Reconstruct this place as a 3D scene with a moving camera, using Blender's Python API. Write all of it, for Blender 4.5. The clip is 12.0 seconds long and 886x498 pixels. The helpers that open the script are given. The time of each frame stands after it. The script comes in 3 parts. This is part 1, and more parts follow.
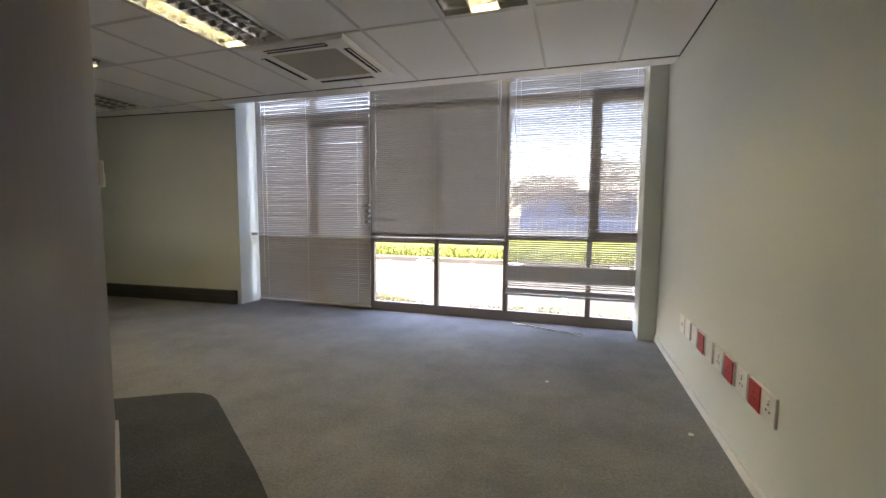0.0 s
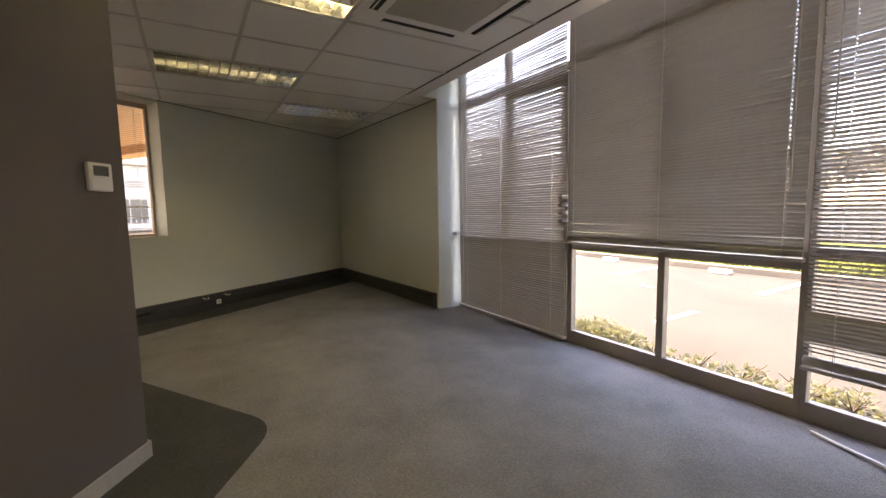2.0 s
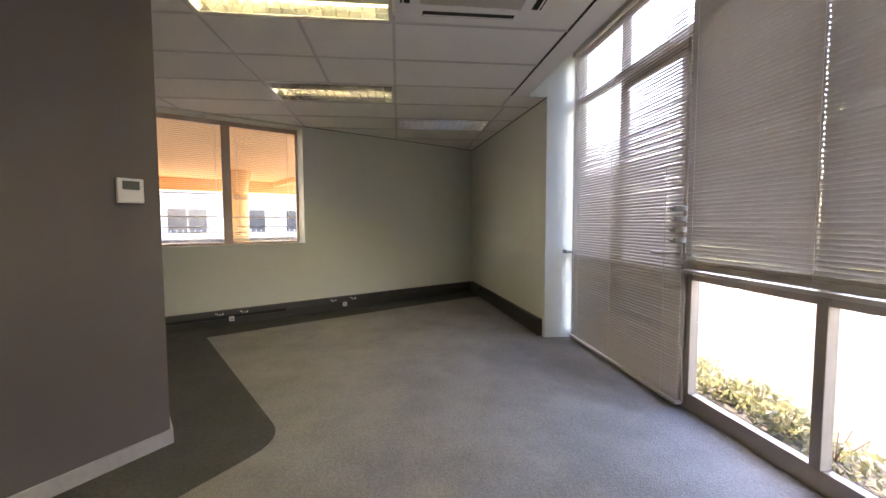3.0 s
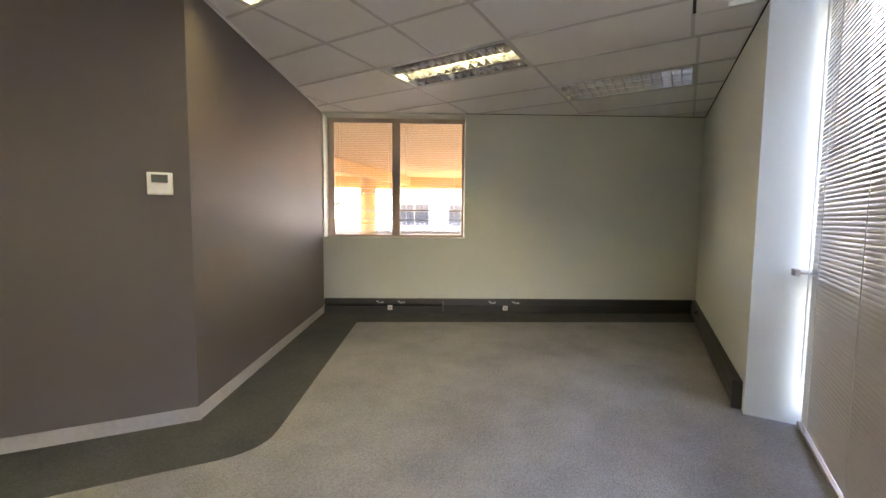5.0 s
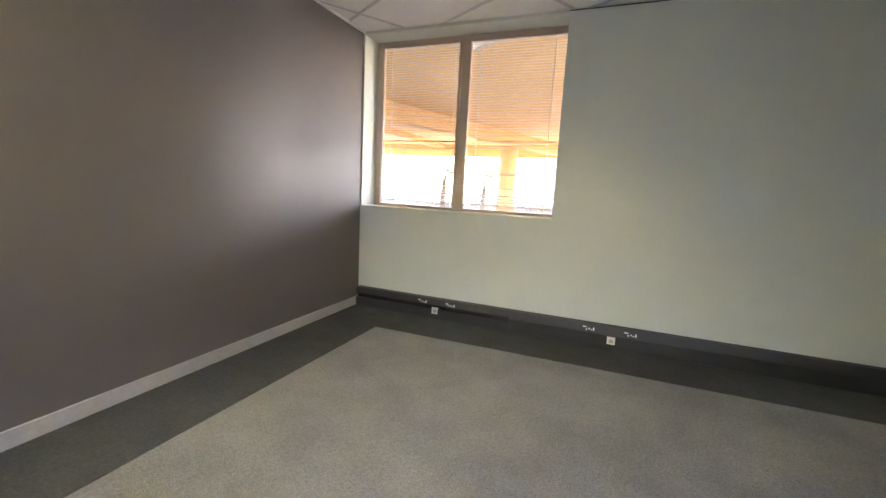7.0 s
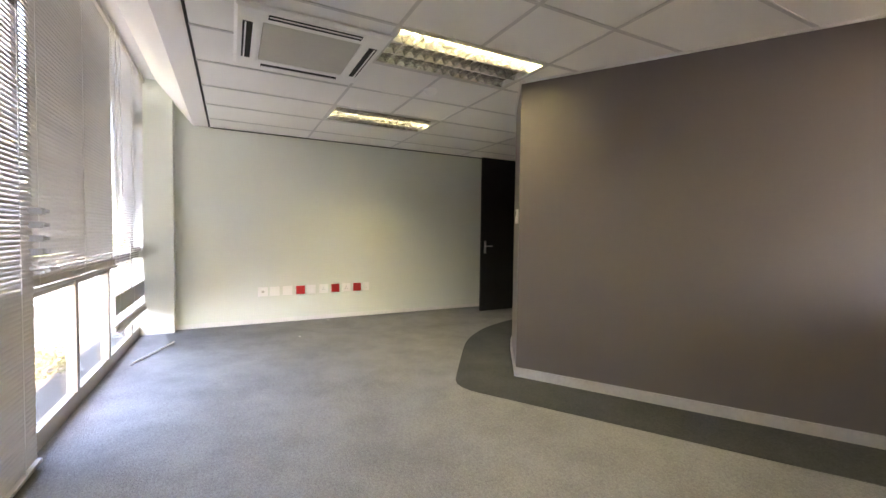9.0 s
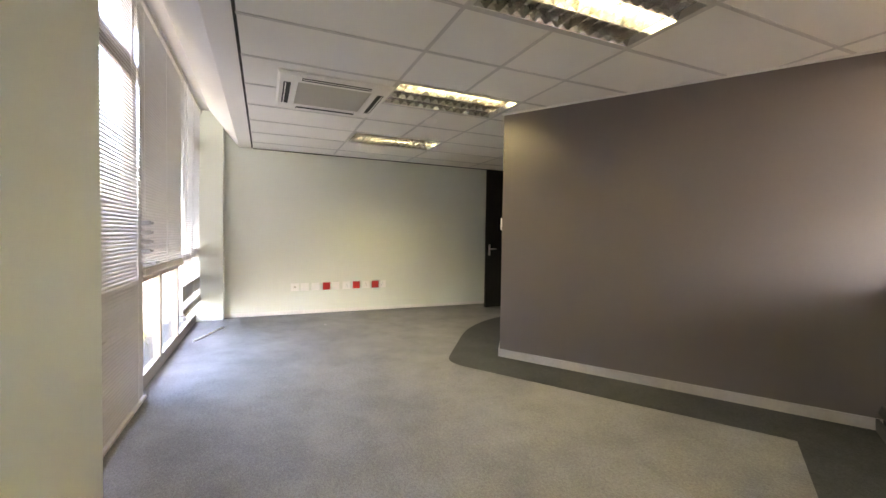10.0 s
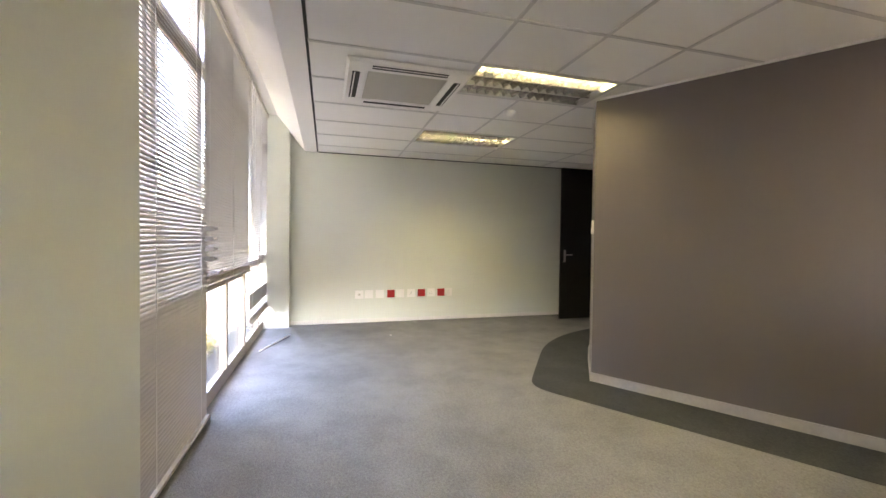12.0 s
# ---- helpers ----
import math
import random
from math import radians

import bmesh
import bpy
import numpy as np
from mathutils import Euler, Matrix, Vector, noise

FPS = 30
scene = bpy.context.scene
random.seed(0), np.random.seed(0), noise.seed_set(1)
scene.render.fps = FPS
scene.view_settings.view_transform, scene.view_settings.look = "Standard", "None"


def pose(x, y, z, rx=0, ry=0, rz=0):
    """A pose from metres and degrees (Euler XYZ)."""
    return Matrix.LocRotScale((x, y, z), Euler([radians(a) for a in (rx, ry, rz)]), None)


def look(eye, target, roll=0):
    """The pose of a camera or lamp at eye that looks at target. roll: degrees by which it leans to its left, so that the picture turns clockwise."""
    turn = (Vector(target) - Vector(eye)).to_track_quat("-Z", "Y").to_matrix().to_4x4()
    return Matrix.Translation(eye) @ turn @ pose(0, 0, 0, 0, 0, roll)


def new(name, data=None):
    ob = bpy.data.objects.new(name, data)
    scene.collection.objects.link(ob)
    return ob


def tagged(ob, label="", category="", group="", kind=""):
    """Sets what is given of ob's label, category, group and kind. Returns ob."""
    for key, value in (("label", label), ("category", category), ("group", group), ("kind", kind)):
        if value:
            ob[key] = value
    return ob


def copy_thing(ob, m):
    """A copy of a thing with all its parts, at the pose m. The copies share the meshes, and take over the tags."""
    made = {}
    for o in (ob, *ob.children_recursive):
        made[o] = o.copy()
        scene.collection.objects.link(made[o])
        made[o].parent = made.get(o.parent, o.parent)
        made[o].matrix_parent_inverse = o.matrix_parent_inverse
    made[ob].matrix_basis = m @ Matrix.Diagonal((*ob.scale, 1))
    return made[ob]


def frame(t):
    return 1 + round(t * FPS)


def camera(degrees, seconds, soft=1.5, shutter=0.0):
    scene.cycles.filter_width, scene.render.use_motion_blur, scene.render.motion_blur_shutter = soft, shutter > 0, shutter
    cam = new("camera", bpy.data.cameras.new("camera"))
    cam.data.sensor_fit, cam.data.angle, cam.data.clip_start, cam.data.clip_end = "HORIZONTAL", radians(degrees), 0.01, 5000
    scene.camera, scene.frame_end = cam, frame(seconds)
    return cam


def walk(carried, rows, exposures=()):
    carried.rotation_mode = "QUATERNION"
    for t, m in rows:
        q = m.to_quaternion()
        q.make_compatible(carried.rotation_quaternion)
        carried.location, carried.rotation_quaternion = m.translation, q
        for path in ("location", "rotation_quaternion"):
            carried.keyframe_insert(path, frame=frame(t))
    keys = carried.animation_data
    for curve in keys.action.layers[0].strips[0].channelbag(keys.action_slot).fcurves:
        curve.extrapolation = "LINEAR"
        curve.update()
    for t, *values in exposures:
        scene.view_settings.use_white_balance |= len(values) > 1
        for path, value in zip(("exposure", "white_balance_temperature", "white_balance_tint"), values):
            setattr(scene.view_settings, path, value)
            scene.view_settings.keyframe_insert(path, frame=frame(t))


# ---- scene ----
cam = camera(94.1, 12.0)
PATH = [
    (0, (0.752, 0.798, 1.25), (0.153, 2.699, 1.08), 0.4),
    (0.5, (0.782, 1.259, 1.265), (-0.144, 3.02, 1.068), -0.9),
    (1, (0.79, 1.619, 1.272), (-0.376, 3.231, 1.075), -1.1),
    (1.5, (0.847, 2.112, 1.273), (-0.576, 3.504, 1.078), -1.1),
    (2, (0.913, 2.623, 1.266), (-0.788, 3.657, 1.073), -1.0),
    (2.5, (0.862, 3.115, 1.243), (-1.036, 3.724, 1.08), -0.7),
    (3, (0.818, 3.673, 1.26), (-1.167, 3.887, 1.137), -0.2),
    (3.5, (0.702, 4.146, 1.263), (-1.283, 3.955, 1.116), 0.7),
    (5.5, (-0.757, 4.936, 1.253), (-2.404, 3.814, 1.087), 0.5),
    (6, (-1.288, 4.912, 1.267), (-2.897, 3.745, 1.05), 0.6),
    (6.5, (-1.903, 4.78, 1.212), (-3.435, 3.523, 0.943), 1.0),
    (7, (-2.383, 4.584, 1.197), (-3.561, 2.993, 0.909), 3.0),
    (7.5, (-2.993, 4.384, 1.25), (-3.215, 2.417, 0.966), 3.2),
    (7.7, (-3.191, 4.335, 1.284), (-2.992, 2.359, 1.048), 2.3),
    (9.5, (-5.085, 4.699, 1.262), (-3.221, 3.983, 1.203), 0.9),
    (10, (-5.462, 4.705, 1.287), (-3.631, 3.908, 1.228), 0.9),
    (10.5, (-5.678, 4.707, 1.307), (-3.851, 3.898, 1.270), 0.7),
    (11, (-5.705, 4.713, 1.308), (-3.852, 3.970, 1.237), 0.7),
    (11.5, (-5.414, 4.764, 1.295), (-3.526, 4.113, 1.217), 0.6),
    (12, (-4.936, 4.739, 1.293), (-3.014, 4.194, 1.252), 0.7),
]
walk(cam, [(t, look(eye, target, roll)) for t, eye, target, roll in PATH],
     [(0, 4.98, 7700, 30), (0.5, 4.76, 7700, 31), (2.0, 4.68, 8800, 35), (3.0, 5.30, 7900, 34), (3.5, 5.36, 7500, 32), (5.5, 5.84, 7900, 32), (6.0, 5.86, 7700, 32),
      (6.5, 5.90, 7200, 32), (7.0, 6.02, 6900, 31), (7.7, 6.0, 6600, 31), (9.5, 6.0, 8000, 31), (12.0, 6.0, 8000, 31)])

# ---- world, sun and exposure ----
world = bpy.data.worlds.new("sky")
scene.world = world
world.use_nodes = True
_nt = world.node_tree
_sky = _nt.nodes.new("ShaderNodeTexSky")
_sky.sky_type = "NISHITA"
_sky.sun_disc = False
_sky.sun_elevation = radians(52)
_sky.sun_rotation = radians(264)
_nt.nodes["Background"].inputs[1].default_value = 0.10
_nt.links.new(_sky.outputs[0], _nt.nodes["Background"].inputs[0])
sun = new("sun", bpy.data.lights.new("sun", "SUN"))
sun.data.energy, sun.data.angle, sun.data.color = 2.0, radians(0.55), (1.0, 0.95, 0.87)
sun.matrix_world = look((-8.5, -0.9, 11.0), (0, 0, 0))

H = 2.6          # suspended ceiling
HEAD = 3.05      # window head
WIN_Y = 5.63     # plane of the shopfront
TUBE = 3.2


# ---- materials ----
def mat(name, base, rough=0.6, metal=0.0, vary=0.12, grain=60.0, blotch=1.6, bump=0.15, tint=None, random_piece=0.0, spec=0.5):
    m = bpy.data.materials.new(name)
    m.use_nodes = True
    nt = m.node_tree
    n, l = nt.nodes, nt.links
    bsdf = n["Principled BSDF"]
    tc = n.new("ShaderNodeTexCoord")
    fine = n.new("ShaderNodeTexNoise")
    fine.inputs["Scale"].default_value, fine.inputs["Detail"].default_value = grain, 6
    wide = n.new("ShaderNodeTexNoise")
    wide.inputs["Scale"].default_value, wide.inputs["Detail"].default_value = blotch, 4
    geo = n.new("ShaderNodeNewGeometry")
    for t in (fine, wide):
        l.new(geo.outputs["Position"], t.inputs["Vector"])
    add = n.new("ShaderNodeMath")
    add.operation = "ADD"
    l.new(fine.outputs["Fac"], add.inputs[0])
    l.new(wide.outputs["Fac"], add.inputs[1])
    last = add
    if random_piece:
        info = n.new("ShaderNodeObjectInfo")
        mul = n.new("ShaderNodeMath")
        mul.operation = "MULTIPLY_ADD"
        mul.inputs[1].default_value = random_piece
        l.new(info.outputs["Random"], mul.inputs[0])
        l.new(add.outputs[0], mul.inputs[2])
        last = mul
    ramp = n.new("ShaderNodeMapRange")
    ramp.inputs["From Min"].default_value, ramp.inputs["From Max"].default_value = 0.6, 1.4 + random_piece
    l.new(last.outputs[0], ramp.inputs["Value"])
    mix = n.new("ShaderNodeMix")
    mix.data_type = "RGBA"
    dark = [c * (1 - vary) for c in base]
    lite = [min(1, c * (1 + vary)) for c in (tint or base)]
    mix.inputs[6].default_value, mix.inputs[7].default_value = (*dark, 1), (*lite, 1)
    l.new(ramp.outputs[0], mix.inputs[0])
    l.new(mix.outputs[2], bsdf.inputs["Base Color"])
    bsdf.inputs["Roughness"].default_value = rough
    bsdf.inputs["Metallic"].default_value = metal
    bsdf.inputs["Specular IOR Level"].default_value = spec
    if bump:
        bp = n.new("ShaderNodeBump")
        bp.inputs["Strength"].default_value, bp.inputs["Distance"].default_value = bump, 0.01
        l.new(fine.outputs["Fac"], bp.inputs["Height"])
        l.new(bp.outputs[0], bsdf.inputs["Normal"])
    return m


def carpet(name, dark, light):
    m = mat(name, dark, 0.95, 0, 0.16, 120, 1.5, 0.9, tint=light, spec=0.1)
    n, l = m.node_tree.nodes, m.node_tree.links
    sp = n.new("ShaderNodeTexNoise")
    sp.inputs["Scale"].default_value, sp.inputs["Detail"].default_value = 55, 8
    sp.inputs["Roughness"].default_value = 0.75
    geo = n.new("ShaderNodeNewGeometry")
    l.new(geo.outputs["Position"], sp.inputs["Vector"])
    rg = n.new("ShaderNodeMapRange")
    rg.inputs["From Min"].default_value, rg.inputs["From Max"].default_value = 0.35, 0.65
    rg.inputs["To Min"].default_value, rg.inputs["To Max"].default_value = 0.80, 1.15
    l.new(sp.outputs["Fac"], rg.inputs["Value"])
    b = n["Principled BSDF"]
    src = b.inputs["Base Color"].links[0].from_socket
    mul = n.new("ShaderNodeVectorMath")
    mul.operation = "SCALE"
    l.new(src, mul.inputs[0])
    soil = n.new("ShaderNodeTexNoise")
    soil.inputs["Scale"].default_value, soil.inputs["Detail"].default_value = 3.6, 12
    soil.inputs["Roughness"].default_value = 0.7
    l.new(geo.outputs["Position"], soil.inputs["Vector"])
    worn = n.new("ShaderNodeMapRange")
    worn.inputs["From Min"].default_value, worn.inputs["From Max"].default_value = 0.36, 0.6
    worn.inputs["To Min"].default_value, worn.inputs["To Max"].default_value = 0.89, 1.05
    l.new(soil.outputs["Fac"], worn.inputs["Value"])
    both = n.new("ShaderNodeMath")
    both.operation = "MULTIPLY"
    l.new(rg.outputs[0], both.inputs[0])
    l.new(worn.outputs[0], both.inputs[1])
    l.new(both.outputs[0], mul.inputs["Scale"])
    l.new(mul.outputs[0], b.inputs["Base Color"])
    return m


def glass_mat(name, tint):
    m = bpy.data.materials.new(name)
    m.use_nodes = True
    n, l = m.node_tree.nodes, m.node_tree.links
    n.remove(n["Principled BSDF"])
    tr, gl, fr, mx = (n.new("ShaderNodeBsdfTransparent"), n.new("ShaderNodeBsdfGlossy"), n.new("ShaderNodeLayerWeight"), n.new("ShaderNodeMixShader"))
    tr.inputs[0].default_value = (*tint, 1)
    gl.inputs["Roughness"].default_value = 0.02
    fr.inputs[0].default_value = 0.5
    pw = n.new("ShaderNodeMath")
    pw.operation = "POWER"
    pw.inputs[1].default_value = 5
    ad = n.new("ShaderNodeMath")
    ad.operation = "MULTIPLY_ADD"
    ad.inputs[1].default_value, ad.inputs[2].default_value = 0.5, 0.035
    l.new(fr.outputs["Facing"], pw.inputs[0])
    l.new(pw.outputs[0], ad.inputs[0])
    l.new(ad.outputs[0], mx.inputs[0])
    l.new(tr.outputs[0], mx.inputs[1])
    l.new(gl.outputs[0], mx.inputs[2])
    l.new(mx.outputs[0], n["Material Output"].inputs[0])
    return m


def glow(name, colour, power):
    m = bpy.data.materials.new(name)
    m.use_nodes = True
    b = m.node_tree.nodes["Principled BSDF"]
    b.inputs["Base Color"].default_value = (0.8, 0.8, 0.8, 1)
    b.inputs["Emission Color"].default_value = (*colour, 1)
    b.inputs["Emission Strength"].default_value = power
    return m


M_WALL = mat("pale_green_grey_paint", (0.70, 0.73, 0.66), 0.55, vary=0.03, grain=240, blotch=0.8, bump=0.05)
M_DARK = mat("taupe_paint", (0.148, 0.128, 0.120), 0.42, spec=0.4, vary=0.06, grain=260, blotch=0.9, bump=0.05)
M_WHITE = mat("white_paint", (0.76, 0.75, 0.72), 0.45, vary=0.03, grain=120, blotch=2, bump=0.03)
M_SKIRT = mat("worn_skirting_paint", (0.44, 0.42, 0.40), 0.45, vary=0.12, grain=30, blotch=4, bump=0.05)
M_CARPET = carpet("grey_loop_carpet", (0.230, 0.230, 0.235), (0.292, 0.291, 0.294))
M_BORDER = carpet("charcoal_carpet", (0.062, 0.066, 0.068), (0.088, 0.092, 0.094))
M_TILE = mat("mineral_fibre_tile", (0.86, 0.85, 0.82), 0.85, vary=0.03, grain=320, blotch=1.2, bump=0.25)
M_TBAR = mat("ceiling_grid_metal", (0.60, 0.59, 0.57), 0.4, vary=0.06, grain=20, bump=0)
# M_BLACK puts the shade of gaps, slots and pin holes into the colour
M_BLACK = mat("black_gap_shade", (0.012, 0.011, 0.010), 0.7, vary=0.2, bump=0)
M_PLASTER = mat("white_plaster", (0.86, 0.83, 0.80), 0.6, vary=0.03, grain=150, blotch=1, bump=0.05)
M_ALU = mat("bronze_anodised_aluminium", (0.31, 0.26, 0.21), 0.4, 0.2, vary=0.08, grain=80, bump=0.02)
M_SLAT = mat("aluminium_blind_slat", (0.49, 0.46, 0.425), 0.4, 0.0, vary=0.06, grain=30, blotch=3, bump=0.0, random_piece=0.3)
M_CREAM = mat("cream_blind_slat", (0.72, 0.64, 0.52), 0.45, vary=0.05, grain=30, blotch=3, bump=0.0)
# lighter, warmer copy of M_ALU: bounced light on the end window's frame, as colour
M_ALU_LIT = mat("lit_bronze_aluminium", (0.58, 0.45, 0.36), 0.4, 0.1, vary=0.06, grain=60, bump=0.02)
M_CORD = mat("white_blind_cord", (0.7, 0.69, 0.66), 0.7, vary=0.05, bump=0)
M_STEEL = mat("brushed_steel", (0.55, 0.55, 0.54), 0.3, 0.9, vary=0.08, grain=200, bump=0.03)
M_BOLT = mat("worn_grey_bolt", (0.36, 0.35, 0.33), 0.5, 0.0, vary=0.15, grain=60, bump=0.03)
M_LOUVRE = mat("polished_louvre_aluminium", (0.68, 0.67, 0.64), 0.16, 0.9, vary=0.05, grain=40, bump=0)
M_TRAY = mat("lamp_tray_enamel", (0.62, 0.62, 0.58), 0.3, 0.3, vary=0.04, bump=0)
M_PLASTIC = mat("white_plastic", (0.86, 0.85, 0.82), 0.35, vary=0.03, grain=40, bump=0)
M_RED = mat("red_plastic", (0.52, 0.022, 0.02), 0.35, vary=0.06, grain=60, bump=0)
M_GRILLE = mat("grey_air_grille", (0.52, 0.50, 0.44), 0.6, vary=0.08, grain=90, bump=0.1)
M_LCD = mat("grey_display", (0.10, 0.11, 0.10), 0.2, vary=0.05, bump=0)
M_TRUNK = mat("charcoal_power_trunking", (0.042, 0.040, 0.038), 0.45, 0.2, vary=0.12, grain=90, blotch=3, bump=0.02)
M_DOOR = mat("black_stained_door_veneer", (0.013, 0.012, 0.011), 0.45, vary=0.3, grain=14, blotch=2, bump=0.05)
M_GLASS = glass_mat("window_glass", (0.92, 0.94, 0.93))
M_TUBE_ON = glow("lit_tube", (0.95, 0.97, 0.50), TUBE)
M_TUBE_OFF = mat("unlit_tube", (0.72, 0.74, 0.74), 0.3, vary=0.02, bump=0)
M_ASPHALT = mat("sun_bleached_paving", (0.046, 0.044, 0.037), 0.9, spec=0.2, vary=0.26, grain=30, blotch=0.5, bump=0.3)
M_LINE = mat("road_paint", (0.72, 0.71, 0.68), 0.7, vary=0.15, grain=18, bump=0.1)
M_KERB = mat("concrete_kerb", (0.155, 0.13, 0.10), 0.9, vary=0.15, grain=40, bump=0.3)
M_GRASS = mat("lawn", (0.055, 0.070, 0.010), 0.9, spec=0.1, vary=0.4, grain=14, blotch=0.6, bump=0.4, tint=(0.092, 0.102, 0.020))
M_LEAF = mat("shrub_leaf", (0.085, 0.10, 0.042), 0.6, vary=0.4, grain=9, bump=0, tint=(0.15, 0.13, 0.07))
_n, _l = M_LEAF.node_tree.nodes, M_LEAF.node_tree.links
_tr, _mx = _n.new("ShaderNodeBsdfTranslucent"), _n.new("ShaderNodeMixShader")
_tr.inputs[0].default_value = (0.15, 0.16, 0.07, 1)
_mx.inputs[0].default_value = 0.45
_l.new(_n["Principled BSDF"].outputs[0], _mx.inputs[1])
_l.new(_tr.outputs[0], _mx.inputs[2])
_l.new(_mx.outputs[0], _n["Material Output"].inputs[0])
M_DRY = mat("dry_scrub_leaf", (0.13, 0.115, 0.075), 0.8, vary=0.3, grain=4, bump=0, tint=(0.18, 0.15, 0.11))
M_PALM = mat("palm_frond", (0.030, 0.055, 0.014), 0.7, vary=0.3, grain=6, bump=0, tint=(0.05, 0.075, 0.02))
M_BARK = mat("bark", (0.12, 0.085, 0.055), 0.9, vary=0.3, grain=40, bump=0.5)
M_FENCE = mat("grey_palisade_steel", (0.46, 0.46, 0.45), 0.5, 0.3, vary=0.1, bump=0)
M_BLUE = mat("blue_painted_sheeting", (0.10, 0.13, 0.27), 0.5, vary=0.15, grain=3, bump=0)
M_OCHRE = mat("ochre_soffit_paint", (0.78, 0.47, 0.20), 0.7, vary=0.06, grain=30, blotch=0.5, bump=0.05)
M_RENDER = mat("cream_render", (0.50, 0.46, 0.40), 0.8, vary=0.06, grain=20, blotch=0.4, bump=0.1)
M_DKGLASS = mat("far_dark_window", (0.03, 0.035, 0.04), 0.15, vary=0.1, bump=0)


# ---- mesh helpers ----
def add_box(bm, x0, y0, z0, x1, y1, z1, m=None):
    vs = [bm.verts.new((m @ Vector(p)) if m else p) for p in
          ((x0, y0, z0), (x1, y0, z0), (x1, y1, z0), (x0, y1, z0), (x0, y0, z1), (x1, y0, z1), (x1, y1, z1), (x0, y1, z1))]
    for f in ((3, 2, 1, 0), (4, 5, 6, 7), (0, 1, 5, 4), (1, 2, 6, 5), (2, 3, 7, 6), (3, 0, 4, 7)):
        bm.faces.new([vs[i] for i in f])
    return bm


def box(x0, y0, z0, x1, y1, z1, bevel=0.0, m=None):
    bm = add_box(bmesh.new(), x0, y0, z0, x1, y1, z1, m)
    if bevel:
        bmesh.ops.bevel(bm, geom=bm.edges[:], offset=bevel, segments=2, affect="EDGES", profile=0.5)
    return bm


def prism(points, z0, z1):
    """A closed outline, counter-clockwise seen from above, raised from z0 to z1."""
    bm = bmesh.new()
    lo = [bm.verts.new((x, y, z0)) for x, y in points]
    hi = [bm.verts.new((x, y, z1)) for x, y in points]
    bm.faces.new(lo[::-1])
    bm.faces.new(hi)
    for i in range(len(lo)):
        j = (i + 1) % len(lo)
        bm.faces.new((lo[i], lo[j], hi[j], hi[i]))
    bmesh.ops.recalc_face_normals(bm, faces=bm.faces[:])
    return bm


def band(inner, outer, z0, z1):
    """A wall between two lines of equally many points."""
    bm = bmesh.new()
    rows = [[bm.verts.new((x, y, z)) for x, y in line] for line, z in ((inner, z0), (inner, z1), (outer, z1), (outer, z0))]
    for i in range(len(inner) - 1):
        for a in range(4):
            b = (a + 1) % 4
            bm.faces.new((rows[a][i], rows[a][i + 1], rows[b][i + 1], rows[b][i]))
    for i in (0, -1):
        bm.faces.new([r[i] for r in rows])
    bmesh.ops.recalc_face_normals(bm, faces=bm.faces[:])
    return bm


def rod(bm, a, b, r0, r1=None, sides=10):
    a, b = Vector(a), Vector(b)
    q = (b - a).to_track_quat("Z", "Y").to_matrix().to_4x4()
    q.translation = (a + b) / 2
    bmesh.ops.create_cone(bm, cap_ends=True, segments=sides, radius1=r0, radius2=r0 if r1 is None else r1, depth=(b - a).length, matrix=q)
    return bm


def part(name, bm, material, parent=None, label="", smooth=False):
    me = bpy.data.meshes.new(name)
    bm.to_mesh(me)
    bm.free()
    me.materials.append(material)
    if smooth:
        me.shade_smooth()
    ob = new(name, me)
    if parent:
        ob.parent = parent
    if label:
        ob["label"] = label
    return ob


def same(name, src, parent, m):
    """Another object on the mesh of src."""
    ob = new(name, src.data)
    ob.parent = parent
    ob.matrix_basis = m
    return ob


def root(name, label, category, group="", kind="", at=None):
    ob = new(name)
    ob.empty_display_size = 0.1
    if at is not None:
        ob.matrix_world = at
    return tagged(ob, label, category, group, kind)


def setting(name, bm, material, label="", category="wall"):
    return tagged(part(name, bm, material), label or name.replace("_", " "), category, kind="structure")


# ---- plan ----
EAST = 1.567
C = Vector((-1.645, 2.355))
D = Vector((-4.14, 0.80))
E = Vector((-6.76, 5.04))
Y = Vector((-3.53, 5.265))
CURVE = [(-1.00, 1.92), (-0.78, 1.755), (-0.58, 1.56), (-0.40, 1.33), (-0.25, 1.06), (-0.12, 0.74), (0.0, 0.42), (0.10, 0.12)]


def rounded(pts, steps=5):
    """A smooth line through the points."""
    v = [Vector(p) for p in pts]
    out = []
    for k in range(len(v) - 1):
        a, b, c, d = v[max(k - 1, 0)], v[k], v[k + 1], v[min(k + 2, len(v) - 1)]
        for q in range(steps):
            u = q / steps
            out.append(tuple(0.5 * (2 * b + (c - a) * u + (2 * a - 5 * b + 4 * c - d) * u * u + (3 * b - a - 3 * c + d) * u ** 3)))
    return out + [tuple(v[-1])]


CURVE = rounded(CURVE)
DARK = [tuple(D), tuple(C)] + CURVE


def offset(line, d):
    """The line moved by d to its left."""
    out = []
    for i, p in enumerate(line):
        a, b = Vector(line[max(i - 1, 0)]), Vector(line[min(i + 1, len(line) - 1)])
        p = Vector(p)
        n1 = (p - a).normalized() if i else (b - p).normalized()
        n2 = (b - p).normalized() if i < len(line) - 1 else n1
        u, v = Vector((-n1.y, n1.x)), Vector((-n2.y, n2.x))
        w = (u + v).normalized()
        out.append(tuple(p + w * d / max(0.4, w.dot(u))))
    return out


